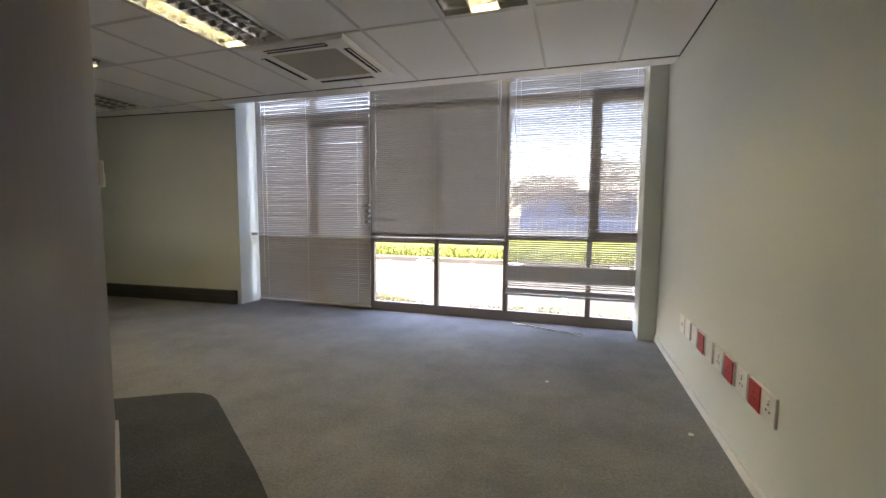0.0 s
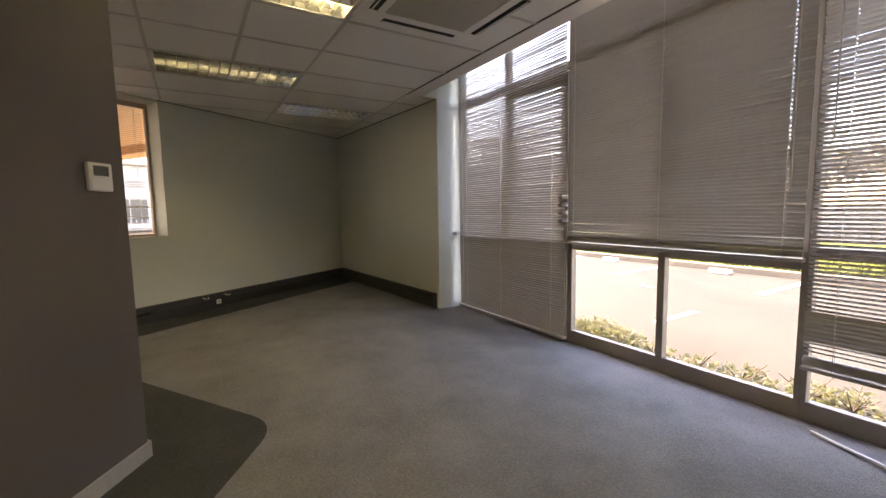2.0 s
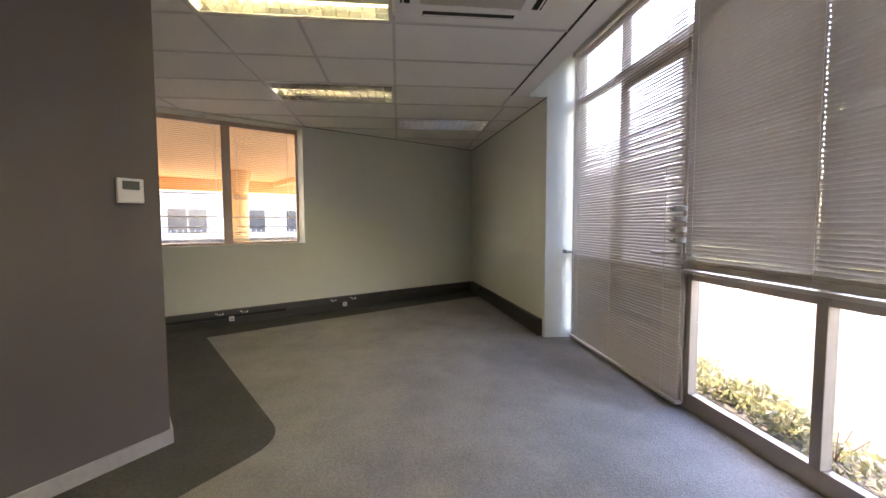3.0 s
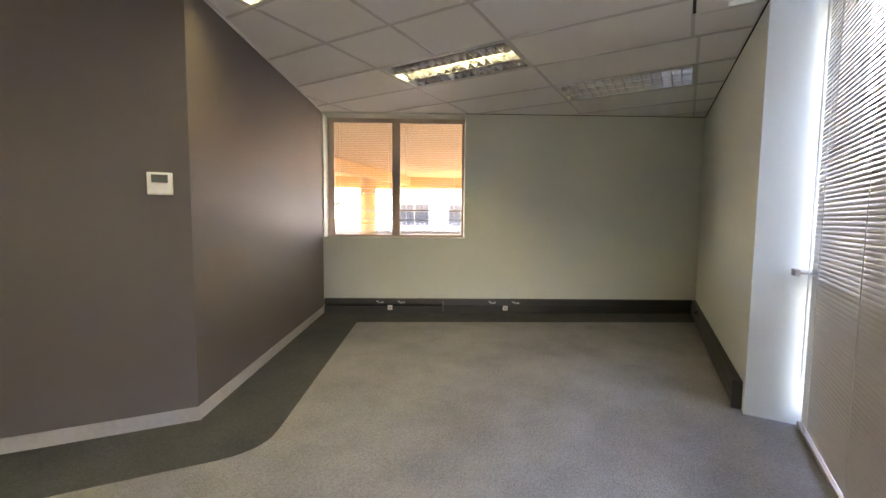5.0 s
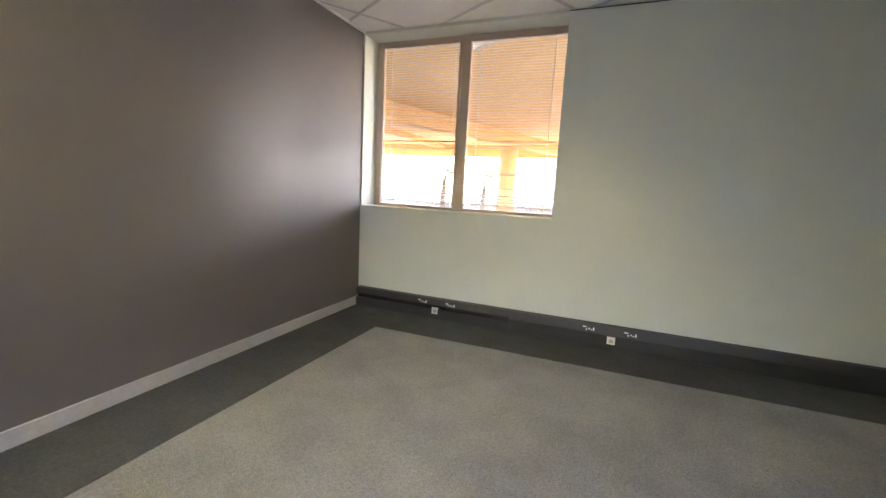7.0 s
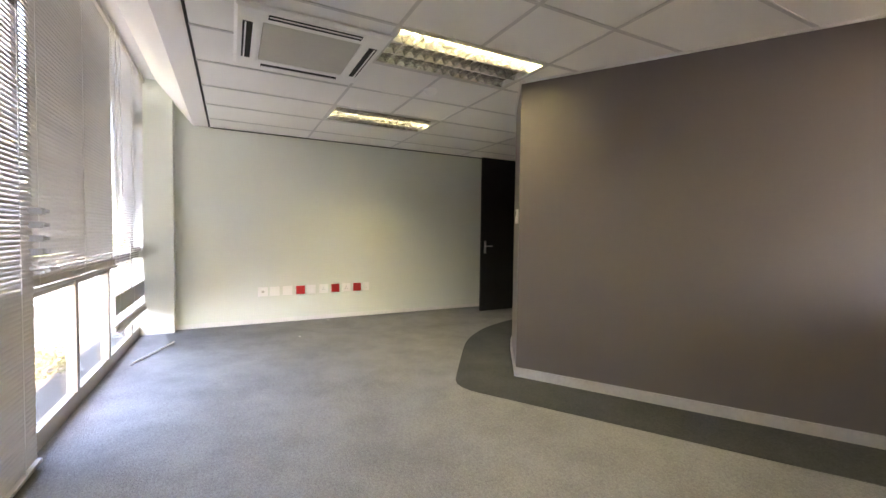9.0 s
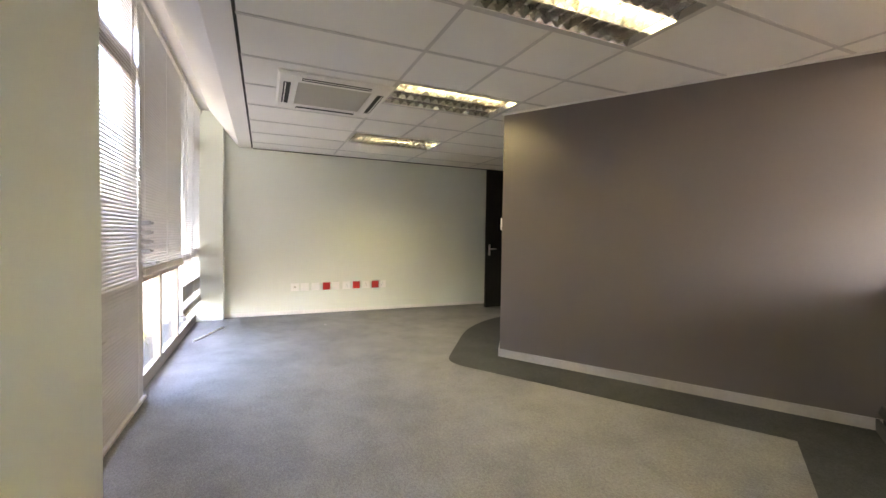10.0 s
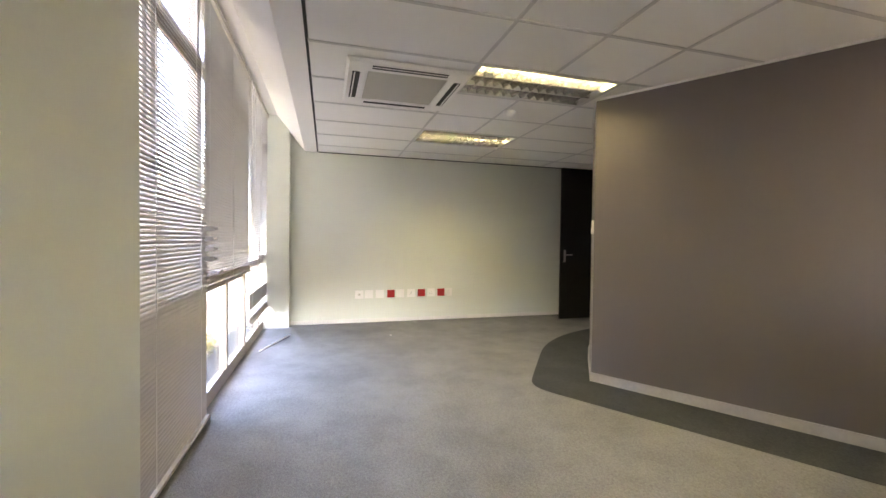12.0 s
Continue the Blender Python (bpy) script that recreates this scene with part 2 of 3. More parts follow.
END_DIR = (E - D).normalized()
END_IN = Vector((END_DIR.y, -END_DIR.x))
END = Matrix(((END_DIR.x, END_IN.x, 0, D.x), (END_DIR.y, END_IN.y, 0, D.y), (0, 0, 1, 0), (0, 0, 0, 1)))  # along the end wall, into the room, up
END_LEN = (E - D).length
TOP = 3.25

# ---- floor, walls and ceiling ----
setting("floor", box(-7.6, -3.2, -0.12, 1.9, 5.72, 0.0), M_CARPET, "grey loop-pile carpet, slightly worn and marked", "floor")
setting("wall_east", box(EAST, -3.2, 0, EAST + 0.18, 5.72, TOP), M_WALL, "pale green-grey painted plaster wall with sockets")
setting("column", box(1.40, 5.25, 0, EAST - 0.002, 5.70, TOP, 0.006), M_WALL, "pale painted column beside the shopfront", "column")
setting("wall_north", prism([tuple(E), tuple(Y), (Y.x, 5.72), (-7.5, 5.72), (-7.5, E.y)], 0, TOP), M_WALL, "pale painted plaster wall between window and end wall")
setting("wall_dark", band(DARK, offset(DARK, -0.15), 0, TOP), M_DARK, "taupe painted partition that bends towards the door")
setting("wall_reveal", box(-3.57, 4.90, H + 0.004, -3.533, 5.30, TOP - 0.002), M_WALL, "pale reveal closing the end of the window recess")
setting("wall_lintel", box(Y.x, 5.56, HEAD, 1.40, 5.72, TOP), M_PLASTER, "white plaster strip above the shopfront")
OPEN_A, OPEN_B, SILL, OPEN_T = 0.015, 1.85, 0.98, 2.58
bm = bmesh.new()
add_box(bm, OPEN_B, -0.33, 0, END_LEN + 0.3, 0, TOP, END)
add_box(bm, -0.4, -0.33, 0, OPEN_B, 0, SILL, END)
add_box(bm, -0.4, -0.33, OPEN_T, OPEN_B, 0, TOP, END)
add_box(bm, -0.4, -0.33, SILL, OPEN_A, 0, OPEN_T, END)
bmesh.ops.recalc_face_normals(bm, faces=bm.faces[:])
setting("wall_west", bm, M_WALL, "pale painted end wall with a window up to the ceiling")
bm = bmesh.new()
add_box(bm, 1.17, 0.0, 0, EAST - 0.002, 0.12, TOP)
add_box(bm, 0.10, 0.0, 2.56, 1.17, 0.12, TOP)
add_box(bm, -0.10, 0.0, 0, 0.13, 0.115, TOP)
setting("wall_south", bm, M_WALL, "painted wall round the entrance doorway")
bm = bmesh.new()
add_box(bm, -0.75, -3.2, 0, -0.6, 0.0, TOP)
add_box(bm, -0.6, -3.2, 0, EAST, -3.05, TOP)
add_box(bm, -0.6, -0.10, 0, -0.10, 0.0, TOP)
setting("wall_corridor", bm, M_WALL, "pale corridor walls behind the doorway")
# added slab, hidden by the ceiling, that blocks sun and sky from above
setting("roof", box(-7.7, -3.3, TOP, 1.95, 5.85, TOP + 0.25), M_PLASTER, "unseen flat roof slab added to keep daylight out above the ceiling", "roof")

# dark border of the carpet, along the partition and the end wall
line = [tuple(E - END_DIR * 0.05), tuple(D)] + DARK[1:]
edge = offset(line, 0.53)
edge[0] = tuple(E + END_IN * 0.48 - END_DIR * 0.02)
inner = line
ring = []
for i, p in enumerate(edge):
    if i != 2:
        ring.append(Vector(p))
        continue
    a, b, p = Vector(edge[1]), Vector(edge[3]), Vector(p)
    u, v = p + (a - p).normalized() * 0.22, p + (b - p).normalized() * 0.22
    ring += [u * (1 - q) ** 2 + p * 2 * q * (1 - q) + v * q * q for q in (0, 0.17, 0.33, 0.5, 0.67, 0.83, 1)]
bm = prism([tuple(p) for p in inner] + [tuple(p) for p in ring[::-1]], 0.0005, 0.004)
setting("carpet_border", bm, M_BORDER, "charcoal carpet border along the walls", "carpet")


def skirting(name, line, h, t, material, label):
    setting(name, band(line, offset(line, t), 0.004, h), material, label, "skirting")


skirting("baseboard_dark", DARK, 0.085, 0.014, M_SKIRT, "scuffed white-grey skirting along the taupe partition")
skirting("baseboard_east", [(EAST, 0.13), (EAST, 5.25)], 0.06, 0.012, M_WHITE, "thin white skirting along the socket wall")

# ceiling: tiles, grid and the plaster bulkhead along the window
GX, GY = 0.6275, 1.25
X0, Y0 = -7.069, -1.345
LAMPS = {"A": (8, 3), "E": (5, 3), "F": (3, 4), "B": (11, 3)}
AIR = (-1.43, 4.125, 0.478)
ROOM = [tuple(D), (-0.7, -0.2), (-0.7, -3.2), (1.7, -3.2), (1.7, 5.1), (-3.4, 5.3), tuple(E)]


def inside(x, y, poly):
    hit = False
    for i in range(len(poly)):
        (xa, ya), (xb, yb) = poly[i], poly[i - 1]
        if (ya > y) != (yb > y) and x < (xb - xa) * (y - ya) / (yb - ya) + xa:
            hit = not hit
    return hit


bm = bmesh.new()
bars = bmesh.new()
EDGE_Y = 4.865
for i in range(-1, 15):
    for j in range(-2, 6):
        x0, y0 = X0 + i * GX, Y0 + j * GY
        x1, y1 = x0 + GX, y0 + GY
        if x0 > EAST:
            continue
        if not any(inside(a, b, ROOM) for a in (x0, (x0 + x1) / 2, x1) for b in (y0, (y0 + y1) / 2, y1)):
            continue
        if j >= 5:
            if x0 > -3.6:
                continue
            y1 = 5.35
            if i == 5:
                x1, y0 = -3.532, EDGE_Y
        x1 = min(x1, EAST + 0.05)
        if x0 > -4.0 and j == 4:
            y1 = min(y1, EDGE_Y)
        if (i, j) in LAMPS.values():
            pass
        else:
            pieces = [(y0, y1)]
            if j == 3 and i in (7, 6, 10, 9):
                pieces = [(y0, (y0 + y1) / 2), ((y0 + y1) / 2, y1)]
                add_box(bars, x0, (y0 + y1) / 2 - 0.012, H, x1, (y0 + y1) / 2 + 0.012, H + 0.02)
            for a, b in pieces:
                if abs((x0 + x1) / 2 - AIR[0]) < 0.7 and j == 4 and x1 > AIR[0] - 0.4 and x0 < AIR[0] + 0.4:
                    for p, q, r, s in ((max(x0, AIR[0] - 0.42), a, min(x1, AIR[0] + 0.42), AIR[1] - 0.42), (max(x0, AIR[0] - 0.42), AIR[1] + 0.42, min(x1, AIR[0] + 0.42), b),
                                       (x0, a, AIR[0] - 0.42, b), (AIR[0] + 0.42, a, x1, b)):
                        if r - p > 0.01 and s - q > 0.01:
                            add_box(bm, p, q, H + 0.006, r, s, H + 0.02)
                else:
                    add_box(bm, x0 + 0.006, a + 0.006, H + 0.006, x1 - 0.006, b - 0.006, H + 0.02)
        add_box(bars, x0 - 0.012, y0, H, x0 + 0.012, y1, H + 0.024)
        add_box(bars, x0, y0 - 0.012, H + 0.001, x1, y0 + 0.012, H + 0.024)
for f in bars.faces:
    f.material_index = 1
_me = bpy.data.meshes.new("t")
bars.to_mesh(_me)
bm.from_mesh(_me)
bars.free()
ceiling = setting("ceiling", bm, M_TILE, "suspended ceiling of white mineral tiles in a grey grid", "ceiling")
ceiling.data.materials.append(M_TBAR)

inner_line = offset(DARK, 0.018)
setting("ceiling_trim", band(DARK, inner_line, H - 0.012, H + 0.003), M_WHITE, "thin white angle trim where the partition meets the ceiling", "trim")
# solid black strips imitate the shadow lines where walls meet the ceiling
bm = add_box(bmesh.new(), EAST - 0.006, 0.13, H - 0.009, EAST, 4.86, H + 0.003)
add_box(bm, OPEN_B, 0.0, H - 0.004, END_LEN, 0.004, H + 0.003, END)
setting("ceiling_edge_shade", bm, M_BLACK, "black strip standing in for the shadow line at the top of the walls", "trim")
bm = band([tuple(E), tuple(Y)], [tuple(E - Vector((0, 0.008))), tuple(Y - Vector((0, 0.008)))], H - 0.006, H + 0.003)
setting("ceiling_north_shade", bm, M_BLACK, "black strip standing in for the shadow line above the north wall", "trim")
EB, EC = 4.88, 5.05
# black bar fills this gap and stands for its shade
setting("ceiling_shadow_gap", box(-3.53, EDGE_Y - 0.004, H + 0.004, EAST, EB, H + 0.05), M_BLACK, "black bar for the shade in the gap at the edge of the ceiling", "trim")
bm = bmesh.new()
prof = [(EB, H), (EC, H), (5.30, 2.90), (5.42, HEAD), (5.60, HEAD), (5.60, HEAD + 0.1), (EB, HEAD + 0.1)]
ends = [[bm.verts.new((x, y, z)) for y, z in prof] for x in (-3.531, EAST)]
for k in range(len(prof)):
    q = (k + 1) % len(prof)
    bm.faces.new((ends[0][k], ends[0][q], ends[1][q], ends[1][k]))
for e in ends:
    bm.faces.new(e)
bmesh.ops.recalc_face_normals(bm, faces=bm.faces[:])
setting("ceiling_bulkhead", bm, M_PLASTER, "white plaster bulkhead sloping up to the window head", "ceiling")

# ---- shopfront ----
X_W0, X_M1, X_W1, X_M2, X_W2, X_M3, X_W3 = -3.50, -2.60, -1.72, -0.845, 0.01, 0.93, 1.50


def bar(name, parent, x0, z0, x1, z1, y0=WIN_Y - 0.03, y1=WIN_Y + 0.022):
    return part(name, box(x0, y0, z0, x1, y1, z1, 0.004), M_ALU, parent)


def pane(parent, x0, z0, x1, z1):
    ob = part("pane", box(x0, WIN_Y + 0.004, z0, x1, WIN_Y + 0.010, z1), M_GLASS, parent, "clear glass pane")
    ob.visible_shadow = False
    return ob


def shopfront(name, x0, xm, x1, low, label):
    w = root(name, label, "window", kind="structure")
    bar("sill_rail", w, x0, 0.0, x1, 0.115)
    bar("head_rail", w, x0, HEAD - 0.06, x1, HEAD)
    for x, h in ((x0, 0.03), (xm, 0.028), (x1, 0.03)):
        bar("mullion", w, x - h + (h if x == x0 else 0), 0.115, x + h - (h if x == x1 else 0), HEAD - 0.06, WIN_Y - 0.04)
    for a, b in ((x0 + 0.03, xm - 0.028), (xm + 0.028, x1 - 0.03)):
        bar("transom", w, a, 2.50, b, 2.57)
        bar("transom", w, a, low, b, low + 0.065)
        pane(w, a, 0.115, b, low)
        pane(w, a, low + 0.065, b, 2.50)
        pane(w, a, 2.57, b, HEAD - 0.06)
    return w


door = shopfront("window_1", X_W0, X_M1, X_W1, 0.90, "bronze aluminium shopfront bay with a glazed door")
shopfront("window_2", X_W1, X_M2, X_W2, 0.88, "bronze aluminium shopfront bay with a central mullion")
w3 = shopfront("window_3", X_W2, X_M3, X_W3, 0.95, "bronze aluminium shopfront bay beside the column")

# opening sash in the pane beside the column
a, b, lo, hi = X_M3 + 0.029, X_W3 - 0.031, 1.016, 2.499
for p in ((a, lo, a + 0.055, hi), (b - 0.055, lo, b, hi), (a + 0.055, lo, b - 0.055, lo + 0.05), (a + 0.055, hi - 0.05, b - 0.055, hi)):
    bar("sash", w3, p[0], p[1], p[2], p[3], WIN_Y - 0.046, WIN_Y - 0.004)

# glazed door leaf in the first bay
leaf = root("glazed_door", "bronze aluminium glazed door with several bolts and a lever handle", "door", kind="structure")
y0, y1 = WIN_Y - 0.060, WIN_Y - 0.0405
a, b = X_M1 + 0.02, X_W1 - 0.015
for nm, p in (("stile", (a, 0.03, a + 0.09, 2.47)), ("stile", (b - 0.09, 0.03, b, 2.47)), ("rail", (a + 0.09, 0.03, b - 0.09, 0.15)),
              ("rail", (a + 0.09, 2.38, b - 0.09, 2.47)), ("rail", (a + 0.09, 0.90, b - 0.09, 0.97))):
    part(nm, box(p[0], y0, p[1], p[2], y1, p[3], 0.004), M_ALU, leaf)
for z in (1.355, 1.285, 1.215, 1.145):
    bm = box(b - 0.03, y0 - 0.085, z - 0.017, b + 0.014, y0, z + 0.017, 0.004)
    rod(bm, (b - 0.01, y0 - 0.08, z), (b - 0.01, y0 - 0.105, z), 0.010)
    part("bolt", bm, M_BOLT, leaf, "worn grey metal bolt")
bm = box(b - 0.08, y0 - 0.02, 0.98, b - 0.02, y0, 1.12, 0.005)
rod(bm, (b - 0.02, y0 - 0.02, 1.06), (b - 0.02, y0 - 0.14, 1.06), 0.012)
rod(bm, (b - 0.02, y0 - 0.135, 1.06), (b - 0.15, y0 - 0.135, 1.06), 0.012)
part("lever_handle", bm, M_STEEL, leaf, "brushed steel lever handle")
bm = rod(bmesh.new(), (X_W0 + 0.03, WIN_Y - 0.03, 0.955), (X_W0 + 0.03, WIN_Y - 0.16, 0.955), 0.014)
add_box(bm, X_W0 + 0.0, WIN_Y - 0.18, 0.935, X_W0 + 0.10, WIN_Y - 0.155, 0.975)
tagged(part("window_catch", bm, M_STEEL), "small steel catch on the window frame", "catch")


def slat_mesh(length, width=0.050, crown=0.006, cords=()):
    """A thin crowned slat, punched where the ladder cords run through."""
    bm = bmesh.new()
    n = 5
    xs = sorted([-length / 2, length / 2] + [c + d for c in cords for d in (-0.0018, 0.0018)])
    top, bot = [], []
    for k in range(n):
        u = k / (n - 1) - 0.5
        z = crown * (1 - (2 * u) ** 2)
        for store, dz in ((top, 0.0006), (bot, -0.0006)):
            store.append([bm.verts.new((x, u * width, z + dz)) for x in xs])
    for k in range(n - 1):
        for i in range(len(xs) - 1):
            if i % 2 and k == 2:
                continue
            bm.faces.new((top[k][i], top[k][i + 1], top[k + 1][i + 1], top[k + 1][i]))
            bm.faces.new((bot[k + 1][i], bot[k + 1][i + 1], bot[k][i + 1], bot[k][i]))
    for k in (0, n - 1):
        for i in range(len(xs) - 1):
            bm.faces.new((top[k][i], top[k][i + 1], bot[k][i + 1], bot[k][i]))
    for q in (0, -1):
        bm.faces.new([t[q] for t in top] + [t[q] for t in bot[::-1]])
    bmesh.ops.recalc_face_normals(bm, faces=bm.faces[:])
    return bm


def blind(base, length, z_top, z_bot, tilt, label, cords, shut=None, pitch=0.024, wand=None, slack=0, free=0.0, bunch=(), width=0.029, material=None, name="venetian_blind"):
    """Hangs in the x-z plane of base, its room side towards -y."""
    material = material or M_SLAT
    b = root(name, label, "blind", "venetian blinds", at=base)
    part("headrail", box(-length / 2, -0.028, z_top - 0.045, length / 2, 0.028, z_top, 0.003), material, b)
    rng = random.Random(int(length * 1000) + int(z_bot * 100))
    first = None
    z = z_top - 0.065
    stack = z_bot + 0.03 + slack * 0.006
    n = 0
    while z > max(stack + 0.01, free):
        m = pose(rng.uniform(-0.003, 0.003), 0, z, (76 if shut and shut[0] < z < shut[1] else tilt) + rng.uniform(-2.5, 2.5), rng.uniform(-0.12, 0.12), 0)
        if first is None:
            first = part("slat", slat_mesh(length - 0.01, width, width * 0.12, cords), material, b)
            first.matrix_basis = m
        else:
            same("slat", first, b, m)
        z -= pitch
        n += 1
    for k in bunch:
        same("slat", first, b, pose(rng.uniform(-0.004, 0.004), 0, k, rng.uniform(14, 34), rng.uniform(-0.25, 0.25), 0))
    for k in range(slack):
        same("slat", first, b, pose(rng.uniform(-0.004, 0.004), 0, z_bot + 0.03 + k * 0.006, 6, 0, 0))
    part("bottom_rail", box(-length / 2, -0.026, z_bot, length / 2, 0.026, z_bot + 0.022, 0.004), material, b)
    for x in cords:
        bm = bmesh.new()
        for dy in (-width / 2, width / 2):
            rod(bm, (x, dy, z_bot + 0.01), (x, dy, z_top - 0.04), 0.0016, sides=5)
        part("ladder_cord", bm, M_CORD, b)
    if wand:
        x, zl = wand
        bm = rod(bmesh.new(), (x, -0.045, z_top - 0.03), (x, -0.045, zl), 0.0035, sides=6)
        k = zl
        while k < z_top - 0.1:
            bmesh.ops.create_icosphere(bm, subdivisions=1, radius=0.0055, matrix=Matrix.Translation((x, -0.045, k)))
            k += 0.05
        part("bead_chain", bm, M_CORD, b, "white bead chain")
    return b


BY = WIN_Y - 0.075
blind(pose((X_W0 + X_W1) / 2 + 0.02, BY - 0.012, 0), X_W1 - X_W0 - 0.04, HEAD - 0.01, 0.03, 65, "grey aluminium venetian blind lowered to the floor, slats half open", (-0.70, -0.05, 0.70), shut=(0.0, 0.93), wand=(-0.74, 0.35))
blind(pose((X_W1 + X_W2) / 2, BY, 0), X_W2 - X_W1 - 0.02, HEAD - 0.01, 0.93, -59, "grey aluminium venetian blind with closed slats, partly raised", (-0.78, 0.004, 0.755), wand=(0.79, 1.35), slack=6)
blind(pose((X_W2 + 1.46) / 2, BY, 0), 1.46 - X_W2 - 0.02, HEAD - 0.01, 0.32, -34, "grey aluminium venetian blind, slats half open, raised a little", (-0.58, 0.04, 0.60), shut=(0.49, 0.67), wand=(-0.63, 1.6), slack=9)

# ---- end window ----
w = root("window_4", "brown aluminium window of two panes under the ceiling", "window", kind="structure", at=END)
r0, r1 = -0.27, -0.23


def wbar(name, x0, z0, x1, z1, d0=r0, d1=r1):
    part(name, box(x0, d0, z0, x1, d1, z1, 0.004), M_ALU_LIT, w)


wbar("frame_bottom", OPEN_A, SILL, OPEN_B, SILL + 0.045)
wbar("frame_top", OPEN_A, OPEN_T - 0.06, OPEN_B, OPEN_T)
wbar("frame_side", OPEN_A, SILL + 0.045, OPEN_A + 0.05, OPEN_T - 0.06)
wbar("frame_side", OPEN_B - 0.028, SILL + 0.045, OPEN_B, OPEN_T - 0.06)
wbar("mullion", 0.905, SILL + 0.045, 0.985, OPEN_T - 0.06)
wbar("sash", OPEN_A + 0.05, SILL + 0.045, OPEN_A + 0.085, OPEN_T - 0.06, r0 + 0.01, r1 + 0.012)
wbar("sash", 0.878, SILL + 0.045, 0.905, OPEN_T - 0.06, r0 + 0.01, r1 + 0.012)
for x0, x1 in ((OPEN_A + 0.05, 0.905), (0.985, OPEN_B - 0.028)):
    p = part("pane", box(x0, -0.320, SILL + 0.02, x1, -0.314, OPEN_T - 0.02), M_GLASS, w)
    p.visible_shadow = False
part("window_sill", box(OPEN_A, -0.23, SILL + 0.0015, OPEN_B, 0.012, SILL + 0.018, 0.003), M_WALL, w)
for x0, x1 in ((OPEN_A + 0.02, 0.945), (0.96, OPEN_B - 0.02)):
    blind(END @ pose((x0 + x1) / 2, -0.2865, 0, 0, 0, 180), x1 - x0, OPEN_T - 0.005, SILL + 0.022, -4, "cream aluminium venetian blind with open slats", (-0.33, 0.33), pitch=0.024, width=0.018, slack=6, free=1.67, bunch=(1.655, 1.645, 1.62, 1.60, 1.585, 1.36, 1.35, 1.225, 1.155, 1.125, 1.095, 1.07), material=M_CREAM)

# ---- entrance door ----
d = root("door_1", "black-stained full-height timber door standing open", "door", kind="structure", at=pose(1.145, 0.13, 0, 0, 0, 91))
part("leaf", box(0, -0.02, 0.012, 0.86, 0.02, 2.52, 0.003), M_DOOR, d)
for s in (-1, 1):
    bm = box(0.77, s * 0.020 if s > 0 else -0.026, 0.96, 0.81, 0.026 if s > 0 else -0.020, 1.16, 0.002)
    rod(bm, (0.79, s * 0.024, 1.08), (0.79, s * 0.066, 1.08), 0.009)
    rod(bm, (0.795, s * 0.062, 1.08), (0.67, s * 0.062, 1.08), 0.009)
    part("door_handle", bm, M_STEEL, d, "steel lever handle on a backplate")
fr = root("door_frame", "white-painted door frame round the entrance", "door frame", kind="structure")
for p in ((1.12, -0.01, 0, 1.168, 0.13, 2.56), (0.132, -0.01, 0, 0.18, 0.13, 2.56), (0.18, -0.01, 2.525, 1.12, 0.13, 2.558)):
    part("jamb", box(*p, 0.003), M_WHITE, fr)


# ---- ceiling lights ----
def ceiling_light(i, j, lit, label):
    x0, y0 = X0 + i * GX, Y0 + j * GY
    L = root("ceiling_light", label, "ceiling light", "recessed louvre lights", at=pose(x0 + GX / 2, y0 + GY / 2, H))
    hx, hy = GX / 2 - 0.012, GY / 2 - 0.012
    bm = bmesh.new()
    for p in ((-hx, -hy, 0, -hx + 0.02, hy, 0.1), (hx - 0.02, -hy, 0, hx, hy, 0.1), (-hx + 0.02, -hy, 0, hx - 0.02, -hy + 0.02, 0.1), (-hx + 0.02, hy - 0.02, 0, hx - 0.02, hy, 0.1)):
        add_box(bm, *p)
    part("frame", bm, M_TRAY, L)
    part("tray", box(-hx, -hy, 0.1, hx, hy, 0.115), M_TRAY, L)
    hx, hy = hx - 0.02, hy - 0.02
    rows = 3
    wr = 2 * hx / rows
    for r in range(rows):
        x = -hx + (r + 0.5) * wr
        t = part("tube", rod(bmesh.new(), (x, -hy + 0.03, 0.072), (x, hy - 0.03, 0.072), 0.013, sides=12), M_TUBE_ON if r in lit else M_TUBE_OFF, L, "lit fluorescent tube" if r in lit else "unlit fluorescent tube", True)
        bm = bmesh.new()
        for s in (-1, 1):
            pts = [(x + s * wr * 0.48, 0.004), (x + s * wr * 0.40, 0.035), (x + s * wr * 0.28, 0.062)]
            vv = [[bm.verts.new((px, yy, pz)) for px, pz in pts] for yy in (-hy, hy)]
            for k in range(2):
                bm.faces.new((vv[0][k], vv[0][k + 1], vv[1][k + 1], vv[1][k]))
        part("reflector", bm, M_LOUVRE, L)
        if r:
            part("partition", box(x - wr / 2 - 0.0015, -hy, 0.003, x - wr / 2 + 0.0015, hy, 0.0995), M_TRAY, L)
    cells = 14
    first = None
    for k in range(1, cells):
        y = -hy + 2 * hy * k / cells
        if first is None:
            bm = bmesh.new()
            for r in range(rows):
                xa, xb = -hx + r * wr + 0.006, -hx + (r + 1) * wr - 0.006
                vs = [bm.verts.new(p) for p in ((xa, -0.002, 0.002), (xb, -0.002, 0.002), (xb, -0.010, 0.05), (xa, -0.010, 0.05),
                                                (xa, 0.002, 0.002), (xb, 0.002, 0.002), (xb, 0.010, 0.05), (xa, 0.010, 0.05))]
                for f in ((0, 1, 2, 3), (5, 4, 7, 6), (0, 4, 5, 1), (3, 2, 6, 7)):
                    bm.faces.new([vs[q] for q in f])
            first = part("louvre_blade", bm, M_LOUVRE, L)
            first.matrix_basis = pose(0, y, 0)
        else:
            same("louvre_blade", first, L, pose(0, y, 0))
    return L


